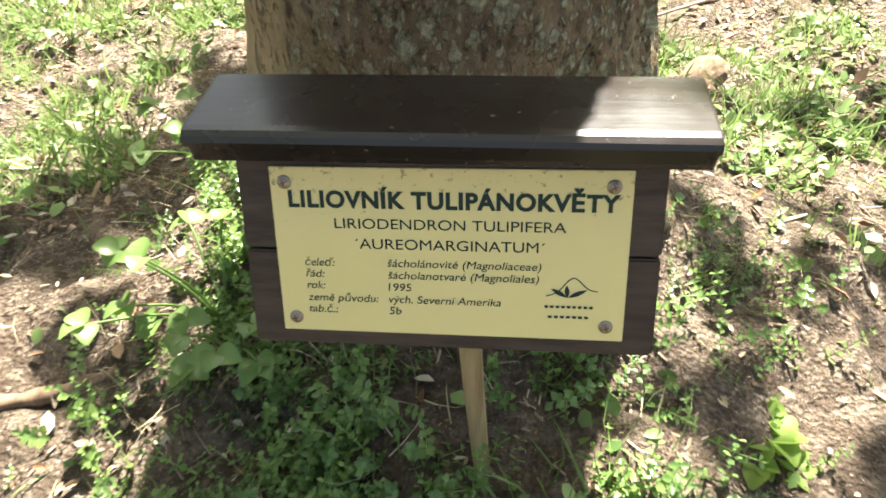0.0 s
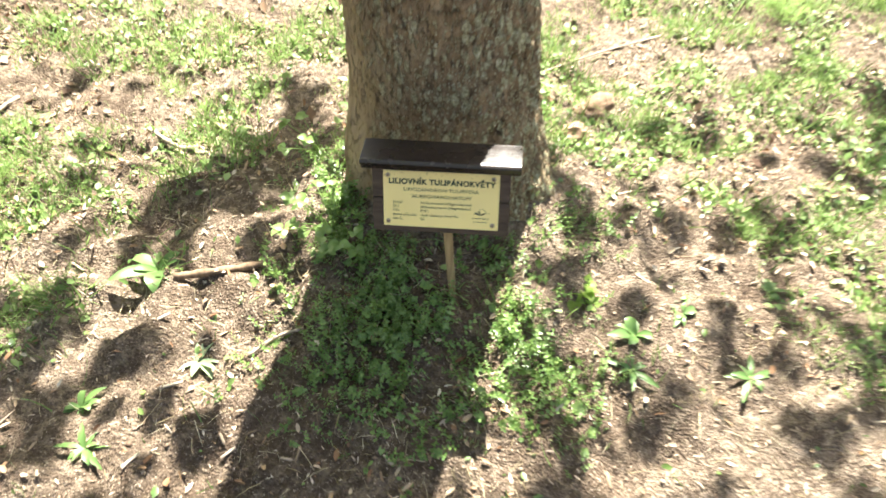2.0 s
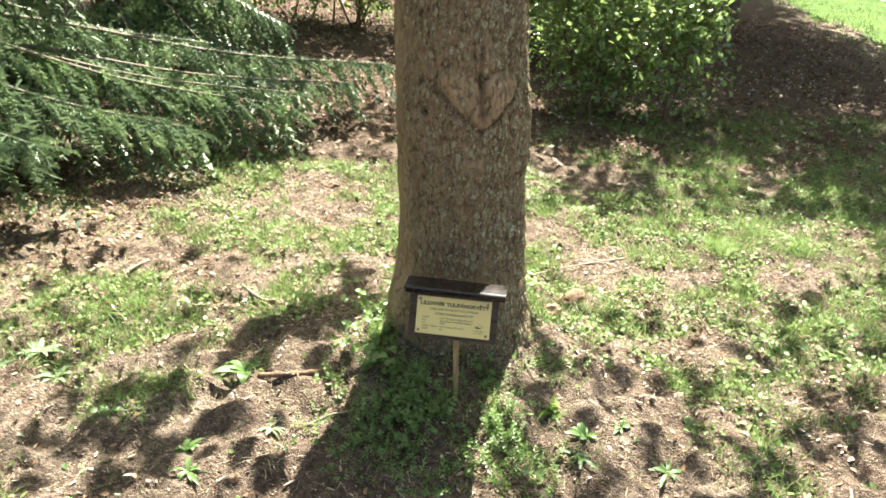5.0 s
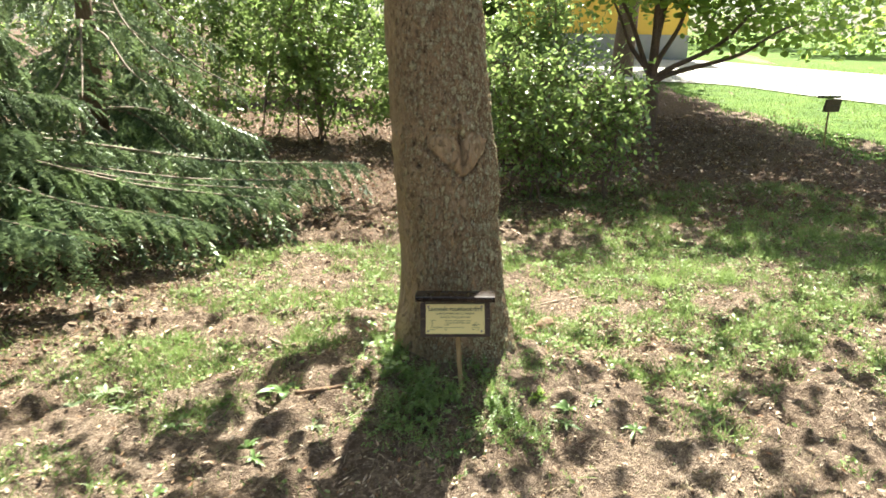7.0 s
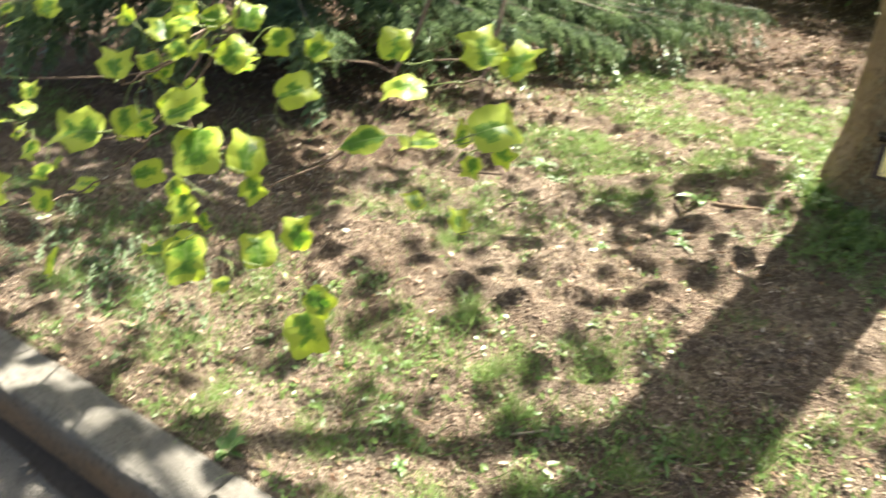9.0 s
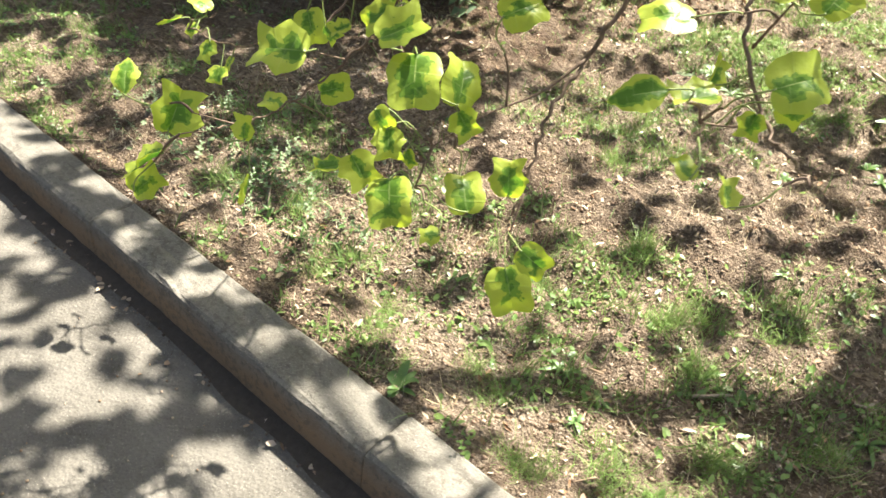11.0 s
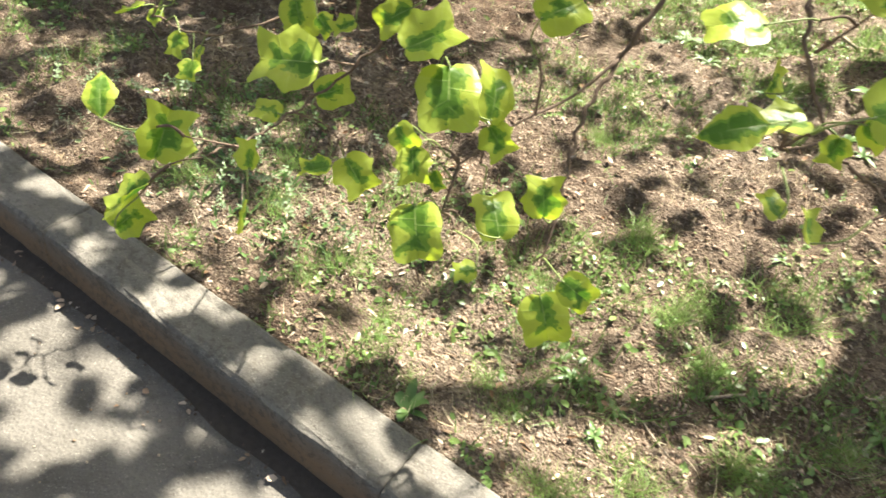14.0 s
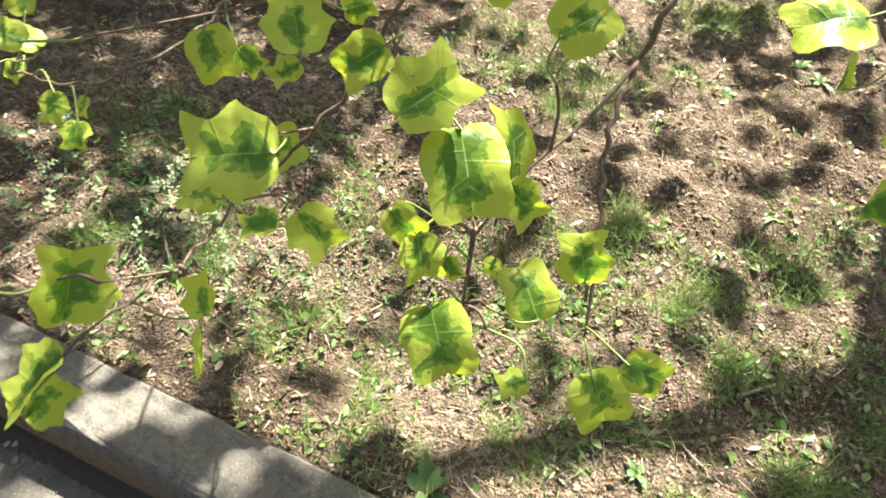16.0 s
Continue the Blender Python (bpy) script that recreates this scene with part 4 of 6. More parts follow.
def text_mesh(text, width, height, bold=0.0, slant=0.0, gap=1.0):
    """Lettering of the built-in font, fitted to a width and a capital height, lying in x, y."""
    cu = bpy.data.curves.new("lettering", "FONT")
    cu.body = text
    cu.size = 1.0
    cu.shear = slant
    cu.offset = bold
    cu.space_character = gap
    cu.extrude = 0.0
    ob = new("lettering", cu)
    bpy.context.view_layer.update()
    me = bpy.data.meshes.new_from_object(ob.evaluated_get(bpy.context.evaluated_depsgraph_get()))
    bpy.data.objects.remove(ob)
    xs = [v.co.x for v in me.vertices]
    lo, hi = min(xs), max(xs)
    for v in me.vertices:
        v.co.x = (v.co.x - lo) / (hi - lo) * width
        v.co.y = v.co.y / 0.72 * height
    me.name = "lettering"
    me.materials.clear()
    me.materials.append(INK)
    return me


PLATE_W, PLATE_H = 0.236, 0.119


def build_sign(detailed=True):
    """Sign local axes: x along the face, y up the face, z out of it; its origin is the plate's middle."""
    sign = new("plant_sign")
    # two stained planks, one above the other, with an open joint
    part("plank", from_bm("plank", box_between(-0.141, 0.139, 0.0015, 0.066, -0.024, -0.002), BOARD), sign, "dark-stained upper plank")
    part("plank", from_bm("plank", box_between(-0.141, 0.139, -0.0715, -0.0005, -0.0245, -0.0025), BOARD), sign, "dark-stained lower plank, cracked at its end")
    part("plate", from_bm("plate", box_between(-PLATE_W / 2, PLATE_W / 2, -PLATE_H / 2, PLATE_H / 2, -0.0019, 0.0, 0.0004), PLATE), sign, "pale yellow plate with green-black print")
    # screws with a rusty ring and a cross slot
    for sx, sy in ((-0.1082, 0.0492), (0.1058, 0.0490), (-0.1085, -0.0492), (0.1063, -0.0488)):
        bm = bmesh.new()
        rings = [(0.0048, 0.0), (0.0046, 0.0008), (0.0036, 0.0014), (0.0030, 0.0016), (0.0026, 0.0026), (0.0012, 0.0031)]
        for r, z in rings:
            for k in range(20):
                bm.verts.new((sx + r * math.cos(math.tau * k / 20), sy + r * math.sin(math.tau * k / 20), z))
        bm.verts.ensure_lookup_table()
        for i in range(len(rings) - 1):
            for k in range(20):
                bm.faces.new([bm.verts[i * 20 + k], bm.verts[i * 20 + (k + 1) % 20], bm.verts[(i + 1) * 20 + (k + 1) % 20], bm.verts[(i + 1) * 20 + k]])
        bm.faces.new([bm.verts[(len(rings) - 1) * 20 + k] for k in range(20)])
        head = part("screw", from_bm("screw", bm, STEEL), sign, "steel screw head with washer")
        for turn in (20, 110):
            bm = box_between(-0.0021, 0.0021, -0.0005, 0.0005, 0.0024, 0.00335, 0.0001)
            part("slot", from_bm("slot", bm, RUST), head, at=pose(sx, sy, 0, 0, 0, turn))
    if detailed:
        def line(text, u, v, width, height, bold=0.0, slant=0.0, gap=1.0):
            part("lettering", text_mesh(text, width, height, bold, slant, gap), sign, at=Matrix.Translation((u - PLATE_W / 2, PLATE_H / 2 - v, 0.0004)))
        line("LILIOVNÍK TULIPÁNOKVĚTY", 0.0117, 0.0270, 0.2165, 0.0113, 0.040, 0.0, 1.09)
        line("LIRIODENDRON TULIPIFERA", 0.0420, 0.0417, 0.1532, 0.0073, 0.0)
        line("´AUREOMARGINATUM´", 0.0555, 0.0560, 0.1265, 0.0075, 0.0)
        for text, v, w in (("čeleď:", 0.0692, 0.0208), ("řád:", 0.0777, 0.0130), ("rok:", 0.0863, 0.0130), ("zeme původu:", 0.0955, 0.0500), ("tab.č.:", 0.1043, 0.0210)):
            line(text, 0.0193, v, w, 0.0058, 0.0, 0.18)
        line("ˇ", 0.0357, 0.0955, 0.0026, 0.0058, 0.0, 0.18)
        for text, v, w, s in (("šácholánovité (Magnoliaceae)", 0.0687, 0.1035, 0.18), ("šácholanotvaré (Magnoliales)", 0.0775, 0.1022, 0.18), ("1995", 0.0864, 0.0160, 0.1),
                              ("vých. Severní Amerika", 0.0955, 0.0772, 0.18), ("5b", 0.1042, 0.0085, 0.1)):
            line(text, 0.0766, v, w, 0.0058, 0.0, s)
        # the small emblem: a hill line, three leaves and two rows of unread script as bars
        def ribbon(pts, w):
            v, f = [], []
            for i, (x, y) in enumerate(pts):
                a, b = pts[max(i - 1, 0)], pts[min(i + 1, len(pts) - 1)]
                d = Vector((b[0] - a[0], b[1] - a[1])).normalized() * w
                v += [(x - d.y, y + d.x, 0), (x + d.y, y - d.x, 0)]
            for i in range(len(pts) - 1):
                f.append((2 * i, 2 * i + 1, 2 * i + 3, 2 * i + 2))
            return as_mesh("emblem_line", v, f, INK)
        hill = [(0.184 + 0.0335 * k / 24, 0.0865 - 0.0112 * math.exp(-((k / 24 - 0.52) / 0.24) ** 2) - 0.004 * k / 24) for k in range(25)]
        part("emblem_line", ribbon([(u - PLATE_W / 2, PLATE_H / 2 - v) for u, v in hill], 0.00035), sign, at=Matrix.Translation((0, 0, 0.0004)))
        for ang, ln in ((150, 0.013), (95, 0.009), (25, 0.014)):
            pts = [(ln * k / 10, 0.0016 * math.sin(math.pi * k / 10)) for k in range(11)] + [(ln * k / 10, -0.0016 * math.sin(math.pi * k / 10)) for k in range(9, 0, -1)]
            part("emblem_leaf", as_mesh("emblem_leaf", [(x, y, 0) for x, y in pts], [tuple(range(len(pts)))[::-1]], INK), sign,
                 at=pose(0.198 - PLATE_W / 2, PLATE_H / 2 - 0.0875, 0.0004, 0, 0, ang))
        for u0, u1, v in ((0.1831, 0.2164, 0.0944), (0.1856, 0.2138, 0.1019)):
            n = 9 if v < 0.1 else 7
            for k in range(n):
                w = (u1 - u0) / n
                bm = box_between(u0 + k * w, u0 + (k + 0.62) * w, -0.0009, 0.0009, 0, 0.0002, 0.00005)
                part("script_bar", from_bm("script_bar", bm, INK), sign, at=Matrix.Translation((-PLATE_W / 2, PLATE_H / 2 - v, 0.0003)))
    return sign


SIGN_TURN, SIGN_LEAN, SIGN_ROLL = -6.3, 20.5, -2.6
SIGN_AT = (0.020, 0.372, 0.621)
sign = tagged(build_sign(), "dark wooden name sign with a yellow plate on a stake", "sign")
sign.matrix_basis = pose(*SIGN_AT, 90 - SIGN_LEAN, SIGN_ROLL, SIGN_TURN)


def roof_mesh():
    """A level board with a moulded front: a round top lip over a plain lower band."""
    sec = [(0.0, 0.006), (-0.002, 0.016), (-0.0045, 0.0165), (-0.007, 0.0185), (-0.0078, 0.0222), (-0.0065, 0.0262), (-0.003, 0.0287), (0.002, 0.0295), (0.020, 0.0298), (0.040, 0.0301), (0.0585, 0.0303),
           (0.060, 0.029), (0.060, 0.003), (0.0585, 0.0015), (0.002, 0.0), (0.0003, 0.0015)]
    verts, faces = [], []
    cuts = [0.0, 0.0015] + [0.02 + 0.0265 * k for k in range(11)] + [0.3065, 0.308]
    for i, x in enumerate(cuts):
        s = 0.985 if i in (0, len(cuts) - 1) else 1.0
        for y, z in sec:
            verts.append((1.03 * (x - 0.154), 1.1 * (0.027 + (y - 0.027) * s) + 0.0004 * math.sin(9 * x), 0.9 * (0.015 + (z - 0.015) * s) + 0.0003 * math.sin(14 * x + 1)))
    n = len(sec)
    for i in range(len(cuts) - 1):
        for k in range(n):
            a, b = i * n + k, i * n + (k + 1) % n
            faces.append((a, a + n, b + n, b))
    faces += [tuple(range(n)), tuple(range(len(verts) - n, len(verts)))[::-1]]
    return as_mesh("roof", verts, [f[::-1] for f in faces], VARNISH)


def in_sign(world_pose):
    return sign.matrix_basis.inverted() @ world_pose


part("roof", roof_mesh(), sign, "glossy black-brown varnished roof board", in_sign(pose(0.018, 0.376, 0.6895, 0.3, -2.1, SIGN_TURN)))


def stake_mesh():
    line = [(0.026, 0.447, 0.68), (0.029, 0.430, 0.61), (0.036, 0.420, 0.52), (0.043, 0.417, 0.42), (0.051, 0.415, 0.32), (0.056, 0.414, 0.22)]
    verts, faces = [], []
    for i, (x, y, z) in enumerate(line):
        w = (0.0105, 0.0105, 0.0102, 0.0095, 0.0085, 0.004)[i]
        d = 0.007
        for sx, sy in ((-1, -0.8), (-0.85, -1), (0.85, -1), (1, -0.8), (1, 1), (-1, 1)):
            verts.append((x + sx * w, y + sy * d, z))
    for i in range(len(line) - 1):
        for k in range(6):
            a, b = i * 6 + k, i * 6 + (k + 1) % 6
            faces.append((a, b, b + 6, a + 6))
    faces += [tuple(range(6)), tuple(range(len(verts) - 6, len(verts)))]
    return as_mesh("stake", verts, [f[::-1] for f in faces], STAKE)


part("stake", stake_mesh(), sign, "tan wooden stake, weathered and tapered", in_sign(Matrix()))

# ---- low plants and litter ----
BLADE = ([(-0.5, 0, 0), (0.5, 0, 0), (-0.42, 0.05, 0.4), (0.42, 0.05, 0.4), (-0.28, 0.22, 0.78), (0.28, 0.22, 0.78), (0, 0.48, 1.0)], [(0, 1, 3, 2), (2, 3, 5, 4), (4, 5, 6)])
FLAT_LEAF = ([(0, 0, 0), (0.28, 0.35, 0.06), (0.22, 0.75, 0.04), (0, 1.0, -0.06), (-0.22, 0.75, 0.04), (-0.28, 0.35, 0.06), (0, 0.5, 0.0)], [(0, 1, 6), (1, 2, 6), (2, 3, 6), (3, 4, 6), (4, 5, 6), (5, 0, 6)])


def chip_template():
    return ([(-0.5, -0.13, -0.06), (0.5, -0.09, -0.05), (0.46, 0.1, -0.05), (-0.44, 0.14, -0.06), (-0.46, -0.10, 0.05), (0.42, -0.07, 0.06), (0.5, 0.07, 0.04), (-0.42, 0.11, 0.06)],
            [(3, 2, 1, 0), (4, 5, 6, 7), (0, 1, 5, 4), (1, 2, 6, 5), (2, 3, 7, 6), (3, 0, 4, 7)])


def clod_template(seed):
    """A jagged crumb."""
    r = np.random.default_rng(seed)
    v = np.array([(1, 0, 0), (0.1, 1, 0), (-1, 0.1, 0), (0, -1, 0.1), (0.1, 0, 1), (0, 0.1, -0.8), (0.7, 0.6, 0.5), (-0.6, 0.5, 0.6)]) * 0.5 * r.uniform(0.55, 1.25, (8, 3))
    f = [(0, 6, 4), (0, 1, 6), (1, 7, 4, 6), (1, 2, 7), (2, 4, 7), (2, 3, 4), (3, 0, 4), (1, 0, 5), (2, 1, 5), (3, 2, 5), (0, 3, 5)]
    return [tuple(q) for q in v], f


CURLED = ([(0, 0, 0.02), (0.22, 0.3, 0.16), (0.2, 0.7, 0.14), (0, 1.0, 0.10), (-0.2, 0.7, 0.14), (-0.22, 0.3, 0.16), (0, 0.3, 0.0), (0, 0.7, 0.0)], [(0, 1, 6), (1, 2, 7, 6), (2, 3, 7), (3, 4, 7), (4, 5, 6, 7), (5, 0, 6)])
SLIM_LEAF = ([(0, 0, 0), (0.27, 0.45, 0.10), (0, 1.0, 0.02), (-0.27, 0.45, 0.10), (0, 0.5, 0.0)], [(0, 1, 4), (1, 2, 4), (2, 3, 4), (3, 0, 4)])
CRUMB = ([(0.6, 0.05, 0), (0, 0.45, 0.1), (-0.5, -0.05, 0), (0.05, -0.5, 0.05), (0.1, 0, 0.4), (0, 0, -0.4)], [(0, 1, 4), (1, 2, 4), (2, 3, 4), (3, 0, 4), (1, 0, 5), (2, 1, 5), (3, 2, 5), (0, 3, 5)])
LANCE = ([(0, 0, 0.05), (0.11, 0.35, 0.28), (0.08, 0.75, 0.36), (0, 1.0, 0.32), (-0.08, 0.75, 0.36), (-0.11, 0.35, 0.28), (0, 0.5, 0.28)], [(0, 1, 6), (1, 2, 6), (2, 3, 6), (3, 4, 6), (4, 5, 6), (5, 0, 6)])
SPLINTER = ([(-0.5, -0.1, 0), (0.5, -0.05, 0.02), (0.42, 0.12, 0.0), (-0.4, 0.1, 0.01), (0.05, 0.0, 0.1)], [(0, 1, 4), (1, 2, 4), (2, 3, 4), (3, 0, 4)])


def green(x, y):
    """How thickly the bed is grown over, 0 to 1: clumps with bare soil between."""
    n = wave(x, y, 0.36, 51) * 0.5 + wave(x, y, 0.15, 53) * 0.33 + wave(x, y, 0.06, 55) * 0.17
    back = np.clip((y - 0.4) / 0.7, 0, 1) * np.clip((3.3 - y) / 0.8, 0, 1)
    side = np.clip((x - 0.9) / 0.8, 0, 1) * np.clip((y - 0.9) / 1.0, 0, 1) * np.clip((9 - y) / 2, 0, 1)
    edge = np.clip((-0.7 - x) / 0.5, 0, 1) * np.clip((-0.7 - y) / 0.4, 0, 1)
    meadow = np.clip((x - 0.8) / 0.5, 0, 1) * np.clip((y - 1.7) / 0.6, 0, 1) * np.clip((5.8 - y) / 0.8, 0, 1)
    bar = 0.55 - 0.11 * meadow - 0.125 * np.maximum(back, side) - 0.075 * edge
    lit = np.clip((y - 3.1) / 0.5, 0, 1) * np.clip((1.0 - x) / 0.6, 0, 1)
    spruce = np.clip((-1.5 - x) / 0.5, 0, 1) * np.clip((y + 0.6) / 0.8, 0, 1)
    bar = bar - 0.10 * np.exp(-((x + 1.6) / 0.5) ** 2 - ((y - 0.9) / 0.5) ** 2) - 0.12 * np.exp(-((x - 2.2) / 0.7) ** 2 - ((y - 2.9) / 0.7) ** 2)
    bar = bar + 0.035 * np.clip((x - 0.8) / 0.4, 0, 1) * np.clip((1.7 - y) / 0.6, 0, 1)
    bar = bar + 0.05 * np.exp(-((x - 0.8) / 0.5) ** 2 - ((y - 1.5) / 0.7) ** 2)
    bar = bar + 0.12 * np.exp(-((x + 0.25) / 0.35) ** 2 - ((y + 0.35) / 0.4) ** 2)
    bar = bar + 0.13 * np.exp(-((x + 0.52) / 0.17) ** 2 - ((y - 0.74) / 0.30) ** 2) + 0.07 * np.exp(-((x - 0.46) / 0.17) ** 2 - ((y - 0.64) / 0.22) ** 2)
    trodden = np.exp(-((x - 0.02) / 0.8) ** 4) * np.clip((0.95 - y) / 0.3, 0, 1) * np.clip((y + 0.6) / 0.3, 0, 1)
    return np.clip((n - bar) / 0.085, 0, 1) * (1 - 0.85 * np.maximum(lit, spruce)) * (1 - 0.45 * trodden)


def calm(y):
    """Less loose litter where the bed is trodden and grown over, round the tree."""
    return np.clip(1 - (y + 0.5) / 0.9, 0.7, 1)


def scatter(rng, k, x0, x1, y0, y1, keep=None):
    x, y = rng.uniform(x0, x1, k), rng.uniform(y0, y1, k)
    u, v = kerb_uv(x, y)
    ok = (v > 0.01) & (np.hypot(x - TREE[0], y - TREE[1]) > 0.27)
    if keep is not None:
        ok &= rng.uniform(0, 1, k) < keep(x, y)
    return x[ok], y[ok]


def upright(k, rng, lean, height, width):
    """Turns for blades: width, height and a lean to any side."""
    m = turns(k, rng, lean)
    h, w = rng.uniform(height[0], height[1], k), rng.uniform(width[0], width[1], k)
    return m * np.stack([w, h, h], 1)[:, None, :]


def stuff(name, me, label, category):
    return tagged(new(name, me), label, category, kind="stuff")


rng = np.random.default_rng(77)
# grass, thicker where the bed is green
x, y = scatter(rng, 330000, -4.2, 4.4, -2.0, 5.5, lambda x, y: 0.015 + green(x, y) * (0.15 + 0.85 * (wave(x, y, 0.12, 61) > 0.5)))
pos = np.stack([x, y, ground_z(x, y) - 0.004], 1)
stuff("grass", bulk("grass", *BLADE, upright(len(x), rng, 0.55, (0.020, 0.085), (0.0018, 0.0042)), pos, GRASS), "sparse short lawn grass on brown soil", "grass")
# lawn farther off
x, y = scatter(rng, 32000, 3.0, 16, 5.0, 26, lambda x, y: np.clip((x - 5.5) / 0.7, 0, 1) * (1.2 - y / 26))
pos = np.stack([x, y, ground_z(x, y) - 0.01], 1)
stuff("lawn", bulk("lawn", *BLADE, upright(len(x), rng, 0.4, (0.05, 0.11), (0.012, 0.03)), pos, GRASS), "mown green lawn beyond the shrubs", "lawn")
# small broad weed leaves between the grass
x, y = scatter(rng, 260000, -4.2, 4.0, -2.0, 4.6, lambda x, y: 0.012 + green(x, y) * 0.10 + green(x, y) * 0.5 * (wave(x, y, 0.09, 63) > 0.55))
pos = np.stack([x, y, ground_z(x, y) + 0.004], 1)
stuff("weeds", bulk("weeds", *FLAT_LEAF, turns(len(x), rng, 0.5, (0.009, 0.030)), pos, WEED), "low mixed weeds with small leaves", "weeds")
# larger rounded leaves of clover and plantain in the thick of it
x, y = scatter(rng, 95000, -3.2, 3.6, 0.0, 3.4, lambda x, y: green(x, y) * 0.3 * (wave(x, y, 0.16, 65) > 0.4) * np.clip((y - 0.3) / 0.8, 0.1, 1))
pos = np.stack([x, y, ground_z(x, y) + rng.uniform(0.006, 0.03, len(x))], 1)
stuff("clover", bulk("clover", *FLAT_LEAF, turns(len(x), rng, 0.45, (0.012, 0.035), stretch=np.tile((1.2, 1, 1), (len(x), 1))), pos, CLOVER), "light green clover and plantain leaves", "weeds")
# longer grass in clumps on the far side of the tree
x, y = scatter(rng, 170000, -3.0, 4.2, 0.2, 4.0, lambda x, y: green(x, y) * np.clip((wave(x, y, 0.13, 67) - 0.52) / 0.12, 0, 1) * np.clip((y - 0.3) / 0.6, 0, 1) * 0.45)
pos = np.stack([x, y, ground_z(x, y) - 0.004], 1)
stuff("long_grass", bulk("long_grass", *BLADE, upright(len(x), rng, 0.6, (0.04, 0.10), (0.0028, 0.006)), pos, GRASS), "clumps of longer bright green grass", "grass")
# wood chips and straw
x, y = scatter(rng, 9000, -4.2, 3.6, -2.0, 4.6, lambda x, y: (0.25 + 0.75 * (wave(x, y, 0.3, 71) > 0.5)) * calm(y))
pos = np.stack([x, y, ground_z(x, y) + 0.004], 1)
k = len(x)
stuff("wood_chips", bulk("wood_chips", *chip_template(), turns(k, rng, 0.25, (0.008, 0.034), stretch=np.stack([rng.uniform(0.6, 1.7, k), rng.uniform(0.3, 1.2, k), rng.uniform(0.4, 1.0, k)], 1)), pos, CHIP),
      "scattered pale wood chips on the soil", "wood chips")
# dry straw lying about
x, y = scatter(rng, 95000, -3.3, 3.0, -2.0, 2.8, lambda x, y: 0.05 + 0.6 * np.clip((wave(x, y, 0.17, 75) - 0.5) / 0.2, 0, 1) * np.clip(1.15 - 0.35 * (y + 1), 0.3, 1))
pos = np.stack([x, y, ground_z(x, y) + 0.001], 1)
stuff("straw", bulk("straw", *BLADE, upright(len(x), rng, 1.15, (0.02, 0.07), (0.0012, 0.0024)), pos, STRAW), "dry yellow straw and dead grass on the soil", "straw")
# dry bud scales and curled bits of leaf
x, y = scatter(rng, 30000, -3.0, 2.8, -2.0, 2.8, lambda x, y: np.clip(1.0 + y + 0.4, 0.45, 1) * (0.12 + 0.38 * np.clip((wave(x, y, 0.26, 79) - 0.4) / 0.2, 0, 1)) * (1 + 1.4 * np.exp(-((x - 0.95) / 0.7) ** 2 - ((y - 1.5) / 0.8) ** 2) + np.exp(-((x + 1.2) / 0.8) ** 2 - ((y - 1.6) / 0.8) ** 2)))
pos = np.stack([x, y, ground_z(x, y) + 0.004], 1)
k = len(x)
stuff("bud_scales", bulk("bud_scales", *CURLED, turns(k, rng, 0.4, (0.009, 0.030), stretch=np.stack([rng.uniform(0.5, 1.2, k), np.ones(k), rng.uniform(0.5, 1.6, k)], 1)), pos, SCALE),
      "dry tan and cream bud scales on the soil", "litter")
# fine splinters and husks
x, y = scatter(rng, 38000, -3.4, 2.8, -2.0, 3.2, lambda x, y: (0.3 + 0.7 * wave(x, y, 0.22, 73)) * calm(y))
pos = np.stack([x, y, ground_z(x, y) + 0.002], 1)
stuff("splinters", bulk("splinters", *SPLINTER, turns(len(x), rng, 0.35, (0.005, 0.020)), pos, CHIP), "fine pale splinters and husks on the soil", "litter")
# crumbs of earth
x, y = scatter(rng, 30000, -3.6, 3.0, -2.0, 3.2, lambda x, y: calm(y) ** 1.5 * (0.35 + 0.65 * wave(x, y, 0.13, 77)))
pos = np.stack([x, y, ground_z(x, y)], 1)
size = 0.004 + 0.016 * rng.uniform(0, 1, len(x)) ** 4
stuff("soil_crumbs", bulk("soil_crumbs", *clod_template(3), turns(len(x), rng, 1.0) * size[:, None, None], pos, CLOD), "crumbs and clods of brown earth", "soil")
# loose crumbs near the kerb
x, y = scatter(rng, 26000, -2.9, 0.1, -2.0, -0.3, lambda x, y: 0.25 + 0.75 * np.clip((wave(x, y, 0.16, 81) - 0.35) / 0.3, 0, 1))
pos = np.stack([x, y, ground_z(x, y) + 0.001], 1)
size = 0.005 + 0.012 * rng.uniform(0, 1, len(x)) ** 3
stuff("earth_crumbs", bulk("earth_crumbs", *CRUMB, turns(len(x), rng, 1.0) * size[:, None, None], pos, CLOD), "loose crumbs of brown earth near the kerb", "soil")
# fallen leaves under the spruce and the shrubs
x, y = scatter(rng, 62000, -5.0, 7.0, 0.9, 11.5, lambda x, y: np.clip((y - 3.0) / 0.8, 0, 1) * np.clip((5.6 - x), 0, 1) + 0.5 * np.clip((x - 1.0), 0, 1) * np.clip(y - 4.2, 0, 1) + 0.9 * np.clip((-1.3 - x) / 0.5, 0, 1) + 0.035)
pos = np.stack([x, y, ground_z(x, y) + 0.006], 1)
stuff("fallen_leaves", bulk("fallen_leaves", *SLIM_LEAF, turns(len(x), rng, 0.5, (0.022, 0.065)), pos, LITTER), "brown fallen leaves under spruce and shrubs", "fallen leaves")


